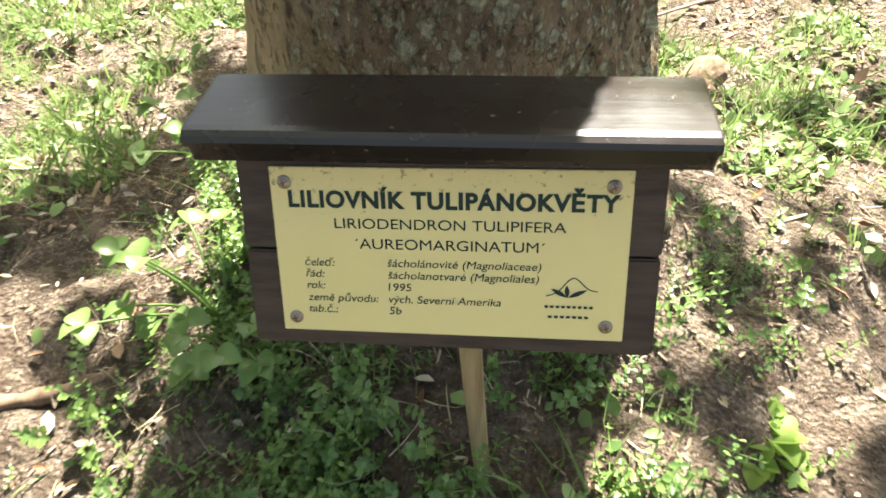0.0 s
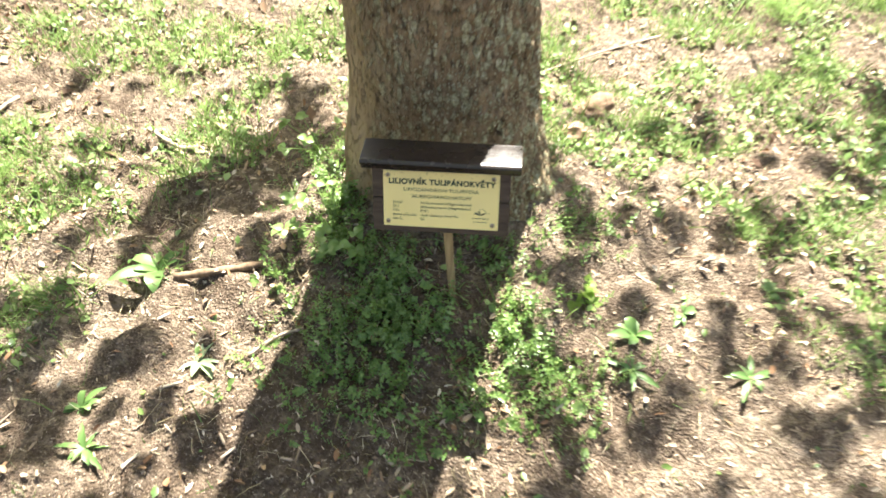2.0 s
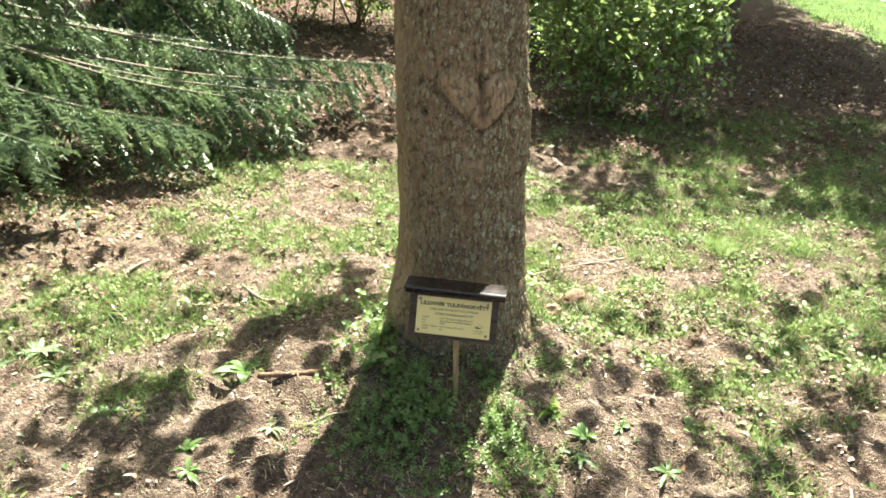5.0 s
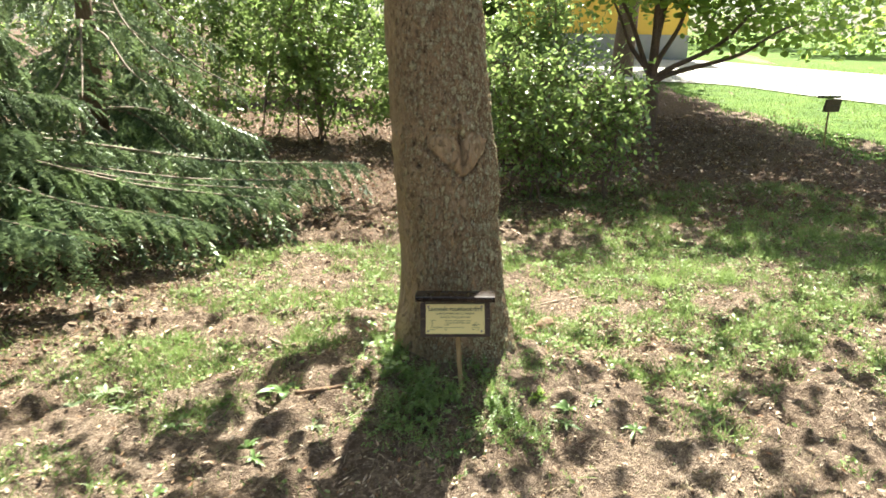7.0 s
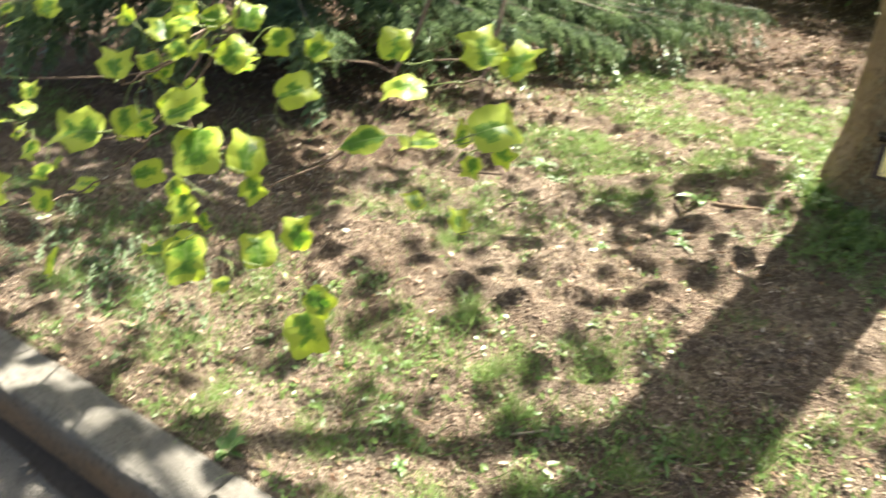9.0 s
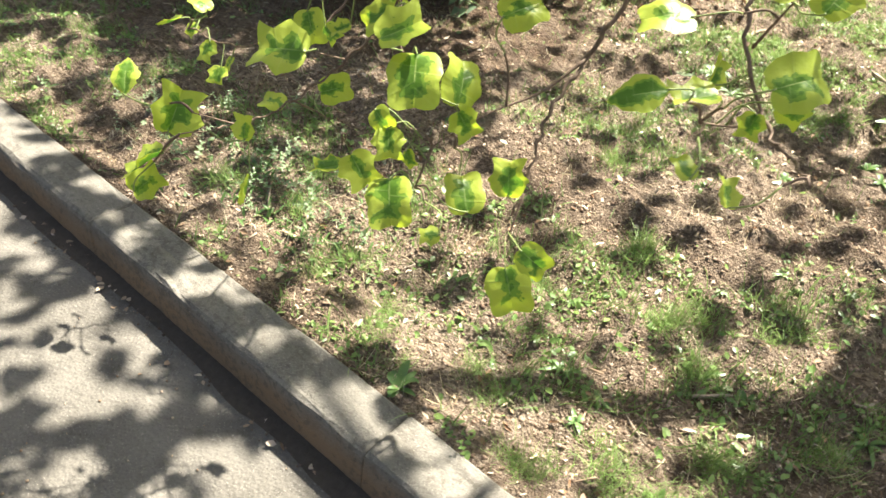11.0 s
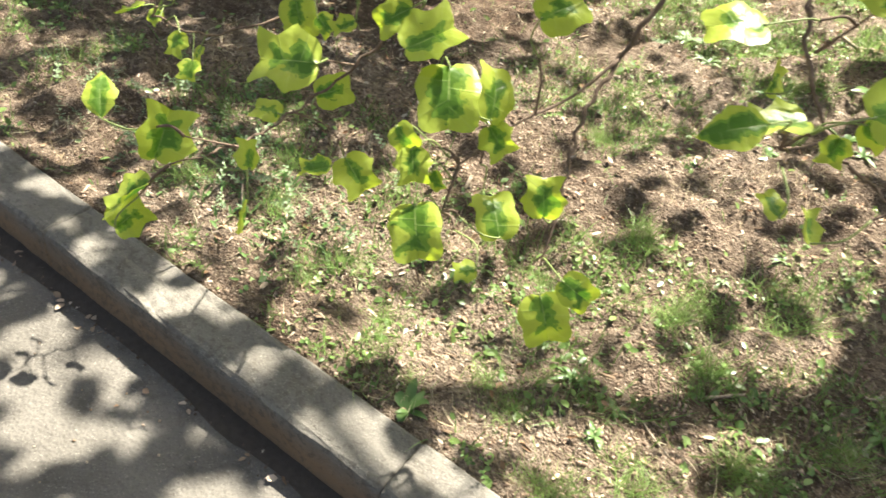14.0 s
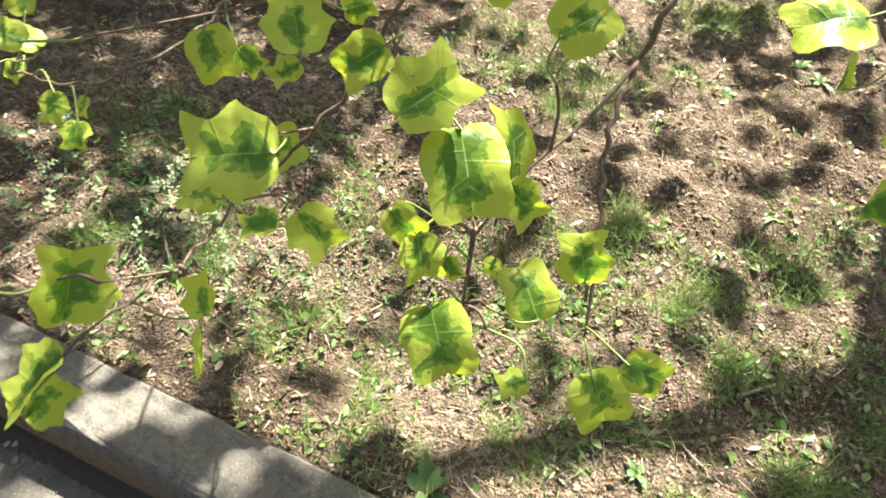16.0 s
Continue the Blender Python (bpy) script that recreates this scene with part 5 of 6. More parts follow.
def sprig_template():
    """A creeping stem with pairs of small oval leaves."""
    verts, faces = [], []
    for i in range(6):
        h = 0.12 + i * 0.16
        bend = 0.18 * h * h
        for s in (0, math.pi):
            a = s + i * 1.57
            c = (bend, 0, h)
            d = Vector((math.cos(a), math.sin(a), 0.35)).normalized()
            w = Vector((-math.sin(a), math.cos(a), 0))
            L = 0.19 * (1 - 0.06 * i)
            k = len(verts)
            for q in (Vector(c), Vector(c) + d * L * 0.4 + w * L * 0.34, Vector(c) + d * L * 0.8 + w * L * 0.22, Vector(c) + d * L - Vector((0, 0, 0.03)), Vector(c) + d * L * 0.8 - w * L * 0.22, Vector(c) + d * L * 0.4 - w * L * 0.34):
                verts.append(tuple(q))
            faces += [(k, k + 1, k + 2, k + 3), (k, k + 3, k + 4, k + 5)]
    k = len(verts)
    for i in range(4):
        h = i / 3
        verts += [(0.18 * h * h - 0.008, 0, h), (0.18 * h * h + 0.008, 0.008, h)]
    faces += [(k + 2 * i, k + 2 * i + 1, k + 2 * i + 3, k + 2 * i + 2) for i in range(3)]
    return verts, faces


def mat_density(x, y):
    a = np.exp(-(((x + 0.03) / 0.23) ** 2 + ((y - 0.39) / 0.21) ** 2))
    b = 0.65 * np.exp(-(((x - 0.21) / 0.12) ** 2 + ((y - 0.25) / 0.13) ** 2))
    c = 0.8 * np.exp(-(((x + 0.28) / 0.09) ** 2 + ((y - 0.68) / 0.24) ** 2))
    d = 0.22 * np.exp(-(((x - 0.38) / 0.09) ** 2 + ((y - 0.68) / 0.12) ** 2))
    return np.clip(a + b + c + d, 0, 1) * np.clip((wave(x, y, 0.11, 91) - 0.30) / 0.25, 0.06, 1)


x, y = scatter(rng, 19000, -0.75, 0.75, -0.25, 1.15, mat_density)
pos = np.stack([x, y, ground_z(x, y) - 0.004], 1)
stuff("chickweed", bulk("chickweed", *sprig_template(), turns(len(x), rng, 0.6, (0.034, 0.082)), pos, WEED), "dense green chickweed mat below the sign", "weeds")
x, y = scatter(rng, 5200, -3.2, 2.6, -1.95, 3.3, lambda x, y: 0.05 + green(x, y) * 0.55 * (wave(x, y, 0.2, 93) > 0.52))
pos = np.stack([x, y, ground_z(x, y) - 0.004], 1)
stuff("creeping_weeds", bulk("creeping_weeds", *sprig_template(), turns(len(x), rng, 0.6, (0.025, 0.065)), pos, WEED), "scattered creeping weeds", "weeds")


x, y = scatter(rng, 1300, -3.4, -1.7, -1.75, -0.7, lambda x, y: np.clip(np.exp(-((x + 2.75) / 0.35) ** 2 - ((y + 1.33) / 0.17) ** 2) + 0.6 * np.exp(-((x + 2.25) / 0.3) ** 2 - ((y + 1.3) / 0.2) ** 2), 0, 1) * (0.3 + wave(x, y, 0.1, 95)))
pos = np.stack([x, y, ground_z(x, y) - 0.004], 1)
stuff("silver_weeds", bulk("silver_weeds", *sprig_template(), turns(len(x), rng, 0.6, (0.035, 0.085)), pos, GREY_LEAF), "patch of pale grey-green creeping weeds", "weeds")


x, y = scatter(rng, 6500, -2.8, -1.5, -1.75, -0.9, lambda x, y: np.clip(np.exp(-((x + 2.35) / 0.26) ** 2 - ((y + 1.36) / 0.16) ** 2) + 0.8 * np.exp(-((x + 2.05) / 0.2) ** 2 - ((y + 1.5) / 0.13) ** 2), 0, 1) * (0.2 + wave(x, y, 0.1, 97)))
pos = np.stack([x, y, ground_z(x, y) - 0.004], 1)
stuff("speedwell", bulk("speedwell", *LANCE, turns(len(x), rng, 0.55, (0.016, 0.046)), pos, BROADLEAF), "patch of dark green creeping weeds near the kerb", "weeds")


def strap_leaf(length, width, rise, droop, waves=0, steps=8):
    """A long leaf from the origin along x, with a channel and a drooping tip."""
    verts, faces = [], []
    for i in range(steps + 1):
        t = i / steps
        w = width * (math.sin(math.pi * min(1, 0.08 + 0.86 * t) ** 0.8)) * (1 + 0.35 * (waves and (i % 2)) * (0.2 + t))
        z = length * (rise * t - droop * t * t)
        for s in (-1, 0, 1):
            verts.append((length * t * (1 - 0.25 * rise * t), s * w / 2, z + 0.18 * w * abs(s)))
    for i in range(steps):
        for k in range(2):
            a = 3 * i + k
            faces.append((a, a + 3, a + 4, a + 1))
    return verts, faces


def turned(vf, m):
    return [m @ Vector(v) for v in vf[0]], vf[1]


def rosette(name, seed, count, length, width, rise, droop, material, x, y, scale, turn, label, group, waves=0):
    """A weed of several leaves, each of them a part, that spread from one root."""
    r = random.Random(seed)
    ob = tagged(new(name), label, "weed", group)
    ob.matrix_basis = Matrix.LocRotScale((x, y, float(ground_z(x, y)) - 0.003), Euler((0, 0, radians(turn))), (scale, scale, scale))
    shapes = [as_mesh("leaf", *strap_leaf(length * s, width * w, rise * q, droop * q, waves), material, True) for s, w, q in ((1.1, 1.0, 0.7), (0.8, 1.15, 1.3), (0.95, 0.8, 1.0))]
    for k in range(count):
        part("leaf", shapes[k % 3], ob, at=Matrix.LocRotScale((0, 0, 0.003), Euler((radians(r.uniform(-22, 22)), radians(r.uniform(-14, 14)), radians(360 * k / count + r.uniform(-30, 30)))), (r.uniform(0.55, 1.1),) * 3))
    return ob


def tuft(seed, count, length):
    r = np.random.default_rng(seed)
    m = turns(count, r, 0.75)
    h, w = r.uniform(length * 0.4, length, count), r.uniform(0.0012, 0.0024, count)
    m = m * np.stack([w, h, h], 1)[:, None, :]
    p = np.stack([r.normal(0, 0.034, count), r.normal(0, 0.030, count), np.zeros(count)], 1)
    return bulk("grass_tuft", *BLADE, m, p, FRESH)


TUFTS = [tuft(s, n, ln) for s, n, ln in ((1, 230, 0.072), (2, 170, 0.062), (3, 270, 0.082))]
DOCKS = ((11, 9, 0.105, 0.031, 0.75, 0.6), (12, 8, 0.085, 0.026, 0.9, 0.6), (13, 11, 0.09, 0.017, 0.5, 0.4))
PALES = ((21, 11, 0.085, 0.020, 0.35, 0.35), (22, 13, 0.065, 0.013, 0.3, 0.28))


def plant(name, me, x, y, scale, turn, label, category, group):
    ob = tagged(new(name, me), label, category, group)
    ob.matrix_basis = Matrix.LocRotScale((x, y, float(ground_z(x, y)) - 0.003), Euler((0, 0, radians(turn))), (scale, scale, scale))
    return ob


for k, (x, y, s) in enumerate(((-1.94, -1.58, 0.90), (-1.68, -1.68, 0.90), (-1.28, -0.94, 1.00), (-1.05, -1.05, 1.00), (-0.83, -0.96, 1.10), (-1.00, -1.27, 0.90), (-1.43, -1.64, 0.80), (-1.07, -1.69, 1.10), (-0.87, -1.54, 1.00), (-1.72, -1.58, 0.80), (-1.37, -1.67, 0.70), (-1.22, -1.81, 0.80), (-0.91, -1.74, 0.90), (-0.85, -1.05, 1.00), (-2.17, -1.42, 0.80), (-1.88, -1.51, 0.70), (-1.57, -1.74, 0.70), (-1.11, -1.15, 0.90), (-1.47, -1.20, 0.70), (-0.59, -1.18, 0.90), (-0.67, -1.35, 0.90), (-1.03, -1.72, 0.90), (-1.16, -1.78, 0.80),
                               (-2.25, -1.25, 1.1), (-2.45, -1.45, 1.0), (-0.95, -1.75, 0.7), (-1.55, -0.5, 0.9), (-1.0, 0.5, 0.9), (0.75, 1.3, 1.1),
                               (1.45, 2.1, 1.5), (1.75, 2.45, 1.6), (1.6, 2.2, 1.4), (1.95, 2.2, 1.4), (0.9, 0.8, 1.0), (-0.95, 1.5, 1.0), (-0.6, 1.7, 1.1), (-1.3, 0.95, 1.0), (1.2, 0.3, 0.8))):
    plant("grass_tuft", TUFTS[k % 3], x, y, s, 47 * k, "bright green tuft of fine grass", "grass", "grass tufts in the bed")
for k, (x, y, s) in enumerate(((-0.72, 0.57, 1.5), (0.49, 0.34, 0.9), (0.465, 0.25, 0.8), (0.62, 0.42, 0.7), (-0.785, 0.17, 0.8), (-0.727, 0.056, 0.8), (-1.03, -0.10, 0.7), (-0.865, -1.26, 0.6), (-1.27, -1.50, 0.6), (-1.17, -1.62, 0.45),
                               (-1.53, -1.80, 0.9), (0.75, 0.25, 0.8), (0.9, 0.55, 0.7), (-0.52, -1.40, 0.8), (-0.6, -1.25, 0.7), (-1.1, 0.3, 0.8), (0.35, 1.35, 0.8), (-0.25, 1.25, 1.0))):
    rosette("broad_weed", *DOCKS[k % 3], BROADLEAF, x, y, s, 71 * k, "broad-leaved green weed on bare soil", "broad weeds in the bed", k % 3 == 2)
for k, (x, y, s) in enumerate(((-1.50, 0.60, 1.3), (-1.62, 0.52, 1.0), (-0.54, 0.28, 0.9), (-1.035, -0.908, 0.7), (-1.38, 0.48, 1.2), (-0.9, -0.75, 0.7))):
    rosette("pale_weed", *PALES[k % 2], GREY_LEAF, x, y, s, 53 * k, "pale grey-green weed rosette", "pale weeds in the bed", k % 2)
for k, (x, y, s) in enumerate(((0.385, 0.47, 0.85), (0.36, 0.44, 0.75), (0.405, 0.44, 0.8), (0.395, 0.50, 0.7))):
    rosette("lime_weed", 31 + k, 6, 0.046, 0.046, 0.40, 0.45, LIME, x, y, s, 90 * k, "yellow-green weed with round leaves", "lime weeds by the sign")


def trefoil_plant(x, y, stalks, seed):
    """Long pale stalks that lean out, each with three or four round leaflets."""
    ob = tagged(new("ground_elder"), "young green weed with round leaflets on pale stalks beside the trunk", "weed")
    ob.matrix_basis = pose(x, y, float(ground_z(x, y)) - 0.004)
    r = random.Random(seed)
    for az, ln, ht in stalks:
        a = radians(az)
        tip = Vector((math.cos(a) * ln, math.sin(a) * ln, ht))
        line = glide([(0, 0, 0), tip * 0.45 + Vector((0, 0, 0.02)), tip], 5)
        v, f = tube(line, [0.0022 - 0.0009 * i / len(line) for i in range(len(line))], 5)
        part("stalk", as_mesh("stalk", v, f, WEED, True), ob)
        for k in range(3):
            pieces = strap_leaf(0.027 * r.uniform(0.8, 1.2), 0.027, 0.25, 0.4)
            part("leaflet", as_mesh("leaflet", *pieces, WEED, True), ob, at=Matrix.Translation(tip) @ pose(0, 0, 0, r.uniform(-20, 20), r.uniform(-25, 10), az - 75 + 75 * k + r.uniform(-15, 15)))
    return ob


trefoil_plant(-0.25, 0.62, [(176, 0.105, 0.125), (218, 0.145, 0.105), (205, 0.10, 0.085), (190, 0.07, 0.13), (120, 0.10, 0.10), (215, 0.08, 0.06), (250, 0.06, 0.08), (95, 0.08, 0.11)], 3)
trefoil_plant(-0.22, 0.55, [(200, 0.05, 0.06), (240, 0.06, 0.05), (270, 0.05, 0.07), (310, 0.06, 0.05), (330, 0.04, 0.08)], 4)
trefoil_plant(-0.32, 0.95, [(170, 0.10, 0.12), (220, 0.12, 0.10), (250, 0.08, 0.13), (130, 0.1, 0.1)], 5)


def root_lump(x, y, size, seed):
    """A knobbly end of a root with earth on it."""
    r = random.Random(seed)
    bm = bmesh.new()
    bmesh.ops.create_icosphere(bm, subdivisions=4, radius=1)
    knobs = [(Vector((r.gauss(0, 1), r.gauss(0, 1), abs(r.gauss(0, 0.8)))).normalized(), r.uniform(0.15, 0.45)) for _ in range(14)]
    for v in bm.verts:
        d = v.co.normalized()
        grown = 0.55 + sum(h * max(0, (d.dot(q) - 0.72) / 0.28) ** 0.7 for q, h in knobs) + r.uniform(-0.03, 0.03)
        v.co = Vector((d.x, d.y, d.z * 0.8)) * grown * size * 0.6
    ob = tagged(new("root_lump", from_bm("root_lump", bm, ROOT)), "knobbly brown root end with earth beside the trunk", "root")
    ob.matrix_basis = Matrix.Translation((x, y, float(ground_z(x, y)) - 0.004))


root_lump(0.53, 1.37, 0.085, 8)


def stick(points, r, label, material=None):
    x, y = points[0][0], points[0][1]
    pts = [Vector((px - x, py - y, float(ground_z(px, py)) - float(ground_z(x, y)) + dz)) for px, py, dz in points]
    line = glide(pts, 5)
    v, f = tube(line, [r * (0.75 + 0.35 * math.sin(1 + i * 2.1) * 0.5) for i in range(len(line))], 8)
    ob = tagged(new("stick", as_mesh("stick", v, f, material or STICK, True)), label, "stick", "fallen sticks")
    ob.matrix_basis = Matrix.Translation((x, y, float(ground_z(x, y)) + r * 0.7))


stick([(-0.66, 0.53, -0.010), (-0.56, 0.545, -0.002), (-0.46, 0.555, -0.002), (-0.38, 0.57, -0.014)], 0.014, "old brown root end lying on the soil", ROOT)
stick([(-1.47, 1.20, 0), (-1.50, 1.30, 0.01), (-1.46, 1.42, 0)], 0.010, "pale bent stick on the grass")
stick([(-0.93, 1.20, 0), (-0.82, 1.13, 0.004), (-0.75, 1.10, 0)], 0.010, "pale split stick on the grass")
stick([(-1.12, -1.46, 0), (-1.08, -1.52, 0.004), (-1.02, -1.60, 0.002)], 0.003, "thin pale twig on the soil")
stick([(-0.98, -1.35, 0), (-0.90, -1.29, 0.004)], 0.005, "short pale stick on the soil")
stick([(-2.35, -1.35, 0), (-2.25, -1.47, 0.01), (-2.2, -1.52, 0.0)], 0.004, "thin brown twig near the kerb")
stick([(-0.42, 0.28, 0), (-0.36, 0.33, 0.004), (-0.30, 0.35, 0.0)], 0.006, "pale chip of wood below the sign")
stick([(0.25, 1.5, 0), (0.6, 1.75, 0.02), (0.9, 1.9, 0.01)], 0.006, "grey twig lying in the grass")


def cone(x, y, s):
    """A rough brown lump of bark and leaves beside the trunk."""
    rr = np.random.default_rng(9)
    bm = bmesh.new()
    bmesh.ops.create_icosphere(bm, subdivisions=3, radius=1.0)
    for v in bm.verts:
        n = noise.noise(v.co * 2.2) * 0.35 + noise.noise(v.co * 5.5) * 0.25
        v.co = Vector((v.co.x * 1.15, v.co.y * 0.9, v.co.z * 0.8)) * (1 + n)
    me = from_bm("bark_lump", bm, LITTER)
    ob = tagged(new("bark_lump", me), "brown crumbled lump of bark on the ground", "bark")
    ob.matrix_basis = Matrix.LocRotScale((x, y, float(ground_z(x, y)) + 0.5 * s), Euler((0.2, 0.1, 0.5)), (s, s, s))


cone(0.44, 1.13, 0.045)
# a wedge of black earth in the gutter
verts, faces = [], []
for i in range(241):
    u = -6 + 0.05 * i
    w = 0.026 + 0.030 * float(wave(u, 0, 0.16, 12))
    for v, h in ((-KERB_W - 0.002, 0.012), (-KERB_W - 0.35 * w, 0.009), (-KERB_W - 0.8 * w, 0.005), (-KERB_W - 1.2 * w, -0.004)):
        verts.append(in_kerb(u, v, ROAD_Z + 0.003 + h * (0.7 + 0.6 * float(wave(u, v, 0.05, 13)))))
for i in range(240):
    faces += [(4 * i + k, 4 * i + k + 1, 4 * i + k + 5, 4 * i + k + 4) for k in range(3)]
m = Mat("gutter_earth", 0.95, 0.15)
m.colour(m.mix(m.noise(60, 5, 0.7), (0.048, 0.038, 0.030), (0.110, 0.088, 0.068))).bump(m.noise(120, 5, 0.7), 1.0, 0.01)
tagged(new("gutter_earth", as_mesh("gutter_earth", verts, faces, m.m, True)), "strip of dark damp earth at the foot of the kerb", "dirt", kind="structure")
# dirt washed into the gutter along the foot of the kerb
k = 2300
u, v = rng.uniform(-3.5, 3.5, k), -KERB_W - 0.006 - np.abs(rng.normal(0, 0.026, k))
pos = np.stack([KX + u * UX + v * NX, KY + u * UY + v * NY, np.full(k, ROAD_Z + 0.002)], 1)
stuff("gutter_dirt", bulk("gutter_dirt", *clod_template(8), turns(k, rng, 1.0) * (0.003 + 0.010 * rng.uniform(0, 1, k) ** 3)[:, None, None], pos, DIRT), "dark dirt along the foot of the kerb", "dirt")
k = 170
u, v = rng.uniform(-3.0, 3.0, k), -KERB_W - 0.01 - np.abs(rng.normal(0, 0.04, k))
pos = np.stack([KX + u * UX + v * NX, KY + u * UY + v * NY, np.full(k, ROAD_Z + 0.005)], 1)
stuff("gutter_leaves", bulk("gutter_leaves", *FLAT_LEAF, turns(k, rng, 0.35, (0.012, 0.03)), pos, CHIP), "dry bud scales in the gutter", "fallen leaves")
k = 900
u, v = rng.uniform(-3.0, 3.0, k), -rng.uniform(0.2, 1.6, k)
pos = np.stack([KX + u * UX + v * NX, KY + u * UY + v * NY, np.full(k, ROAD_Z + 0.003)], 1)
stuff("road_grit", bulk("road_grit", *clod_template(9), turns(k, rng, 1.0, (0.002, 0.008)), pos, CHIP), "grit and crumbs on the asphalt", "grit")

# ---- spruce ----


def twig_template(seed, count=25):
    """A spruce shoot along x, hung with short stiff needles."""
    r = random.Random(seed)
    verts, faces = [], []
    v, f = tube([(0, 0, 0), (0.5, 0, -0.03), (1, 0, -0.1)], [0.012, 0.009, 0.004], 3)
    verts += [tuple(q) for q in v]
    faces += f
    for i in range(count):
        t = i / (count - 1)
        a = r.uniform(0, math.tau)
        side = Vector((0.45, math.cos(a), 0.6 * math.sin(a) + 0.15)).normalized()
        w = side.cross(Vector((1, 0.3, 0.2))).normalized() * (0.046 if count > 15 else 0.060)
        p = Vector((t, 0, -0.1 * t * t))
        k = len(verts)
        L = 0.17 * r.uniform(0.8, 1.2)
        verts += [tuple(p - w), tuple(p + w), tuple(p + side * L)]
        faces.append((k, k + 1, k + 2))
    return verts, faces


def build_spruce(x, y, height, boughs, seed, label):
    r = random.Random(seed)
    z0 = float(ground_z(x, y))
    ob = tagged(new("spruce"), label, "spruce tree", "spruces")
    ob.matrix_basis = pose(x, y, z0 - 0.05)
    v, f = tube([(0, 0, 0), (0.02, 0, height * 0.5), (0, 0.02, height)], [0.17, 0.09, 0.01], 12)
    part("trunk", as_mesh("trunk", v, f, TWIG, True), ob)
    for az, h, ln, sag in boughs:
        a = radians(az)
        out = Vector((math.cos(a), math.sin(a), 0))
        line = glide([Vector((0, 0, h)), out * ln * 0.35 + Vector((0, 0, h + 0.05 - sag * 0.15)), out * ln * 0.7 + Vector((0, 0, h - sag * 0.6)), out * ln + Vector((0, 0, h - sag + 0.08))], 9)
        n = len(line)
        v, f = tube(line, [0.020 * (1 - 0.8 * i / (n - 1)) for i in range(n)], 6)
        bough = part("bough", as_mesh("bough", v, f, BOUGH, True), ob)
        mats, pos = [], []
        hidden = not -100 < az < 80 or h > height * 0.38
        for i, p in enumerate(line):
            if i < n * 0.12 or (hidden and i % 4) or (h > 2.3 and i % 2):
                continue
            d = (line[min(i + 1, n - 1)] - line[i - 1]).normalized()
            s = d.cross(Vector((0, 0, 1))).normalized()
            reach = (0.52 if ln < 3 else 0.47) * (1 - 0.55 * i / n)
            for side in (-1, 1):
                for j in range(2 if y > 4 else 3):
                    way = (d * r.uniform(0.4, 0.9) + s * side * r.uniform(0.25, 0.9) + Vector((0, 0, -r.uniform(0.0, 0.7)))).normalized()
                    q = p + d * r.uniform(-0.05, 0.05)
                    L = reach * r.uniform(0.5, 1.0)
                    for g in range(3):
                        b = q + way * L * (g * 0.36)
                        w2 = (way + s * side * r.uniform(-0.7, 0.9) * (g > 0) + Vector((0, 0, -0.5 * r.random() * (g > 0)))).normalized()
                        yv = Vector((0, 0, 1)).cross(w2).normalized()
                        mats.append(np.array(Matrix((w2, yv, w2.cross(yv))).transposed()) * L * (0.62 if g else 1.0))
                        pos.append(tuple(b))
            for _ in range(0 if hidden else 3):
                w2 = (d * 0.35 + Vector((r.uniform(-0.2, 0.2), r.uniform(-0.2, 0.2), -1))).normalized()
                yv = s
                yv = (yv - w2 * yv.dot(w2)).normalized()
                mats.append(np.array(Matrix((w2, yv, w2.cross(yv))).transposed()) * 0.36 * r.uniform(0.5, 1.3))
                pos.append(tuple(p))
        me = bulk("needles", *twig_template(seed + int(az), 11 if hidden or h > 2.3 or y > 4 else 19), np.array(mats), np.array(pos), NEEDLE)
        tagged(part("needles", me, bough), kind="stuff")
    return ob


low = [(-5, 0.95, 2.1, 0.55), (14, 0.92, 2.6, 0.60), (23, 0.98, 3.15, 0.62), (48, 1.15, 3.1, 0.6), (-24, 0.95, 1.9, 0.5), (-45, 0.9, 2.0, 0.5), (-66, 0.95, 2.1, 0.5), (-90, 0.9, 2.0, 0.5), (56, 0.85, 2.7, 0.4), (66, 1.0, 2.5, 0.5), (80, 0.9, 2.4, 0.5), (95, 1.0, 2.3, 0.5), (112, 0.9, 2.3, 0.5)]
low += [(-30, 2.2, 2.5, 0.5), (-55, 2.9, 2.3, 0.4), (-25, 3.0, 2.2, 0.4), (-38, 3.6, 2.0, 0.4), (-48, 2.0, 2.5, 0.4)]
low += [(8, 1.45, 2.15, 0.5), (31, 1.6, 2.5, 0.5), (-34, 1.4, 2.1, 0.5), (-56, 1.4, 2.0, 0.5), (-80, 1.4, 1.9, 0.5), (75, 1.4, 2.2, 0.5), (110, 1.5, 2.0, 0.5), (150, 1.5, 2.0, 0.5), (200, 1.4, 1.9, 0.5), (240, 1.4, 1.9, 0.5)]
low += [(-6, 1.95, 2.0, 0.5), (20, 2.05, 2.0, 0.5), (46, 2.0, 2.1, 0.5), (70, 2.0, 2.1, 0.5), (-22, 1.9, 2.0, 0.5), (-44, 2.0, 2.0, 0.5), (-68, 2.0, 1.9, 0.5), (8, 2.5, 1.7, 0.5), (34, 2.55, 1.7, 0.5), (-15, 2.5, 1.8, 0.5), (-50, 2.5, 1.9, 0.5)]
low += [(-20 + 47 * k, 2.8 + 0.30 * k, 1.6 - 0.075 * k, 0.5) for k in range(18)]
low += [(36, 0.95, 4.25, 0.48), (31, 0.82, 3.8, 0.42), (26, 0.90, 3.3, 0.50)]
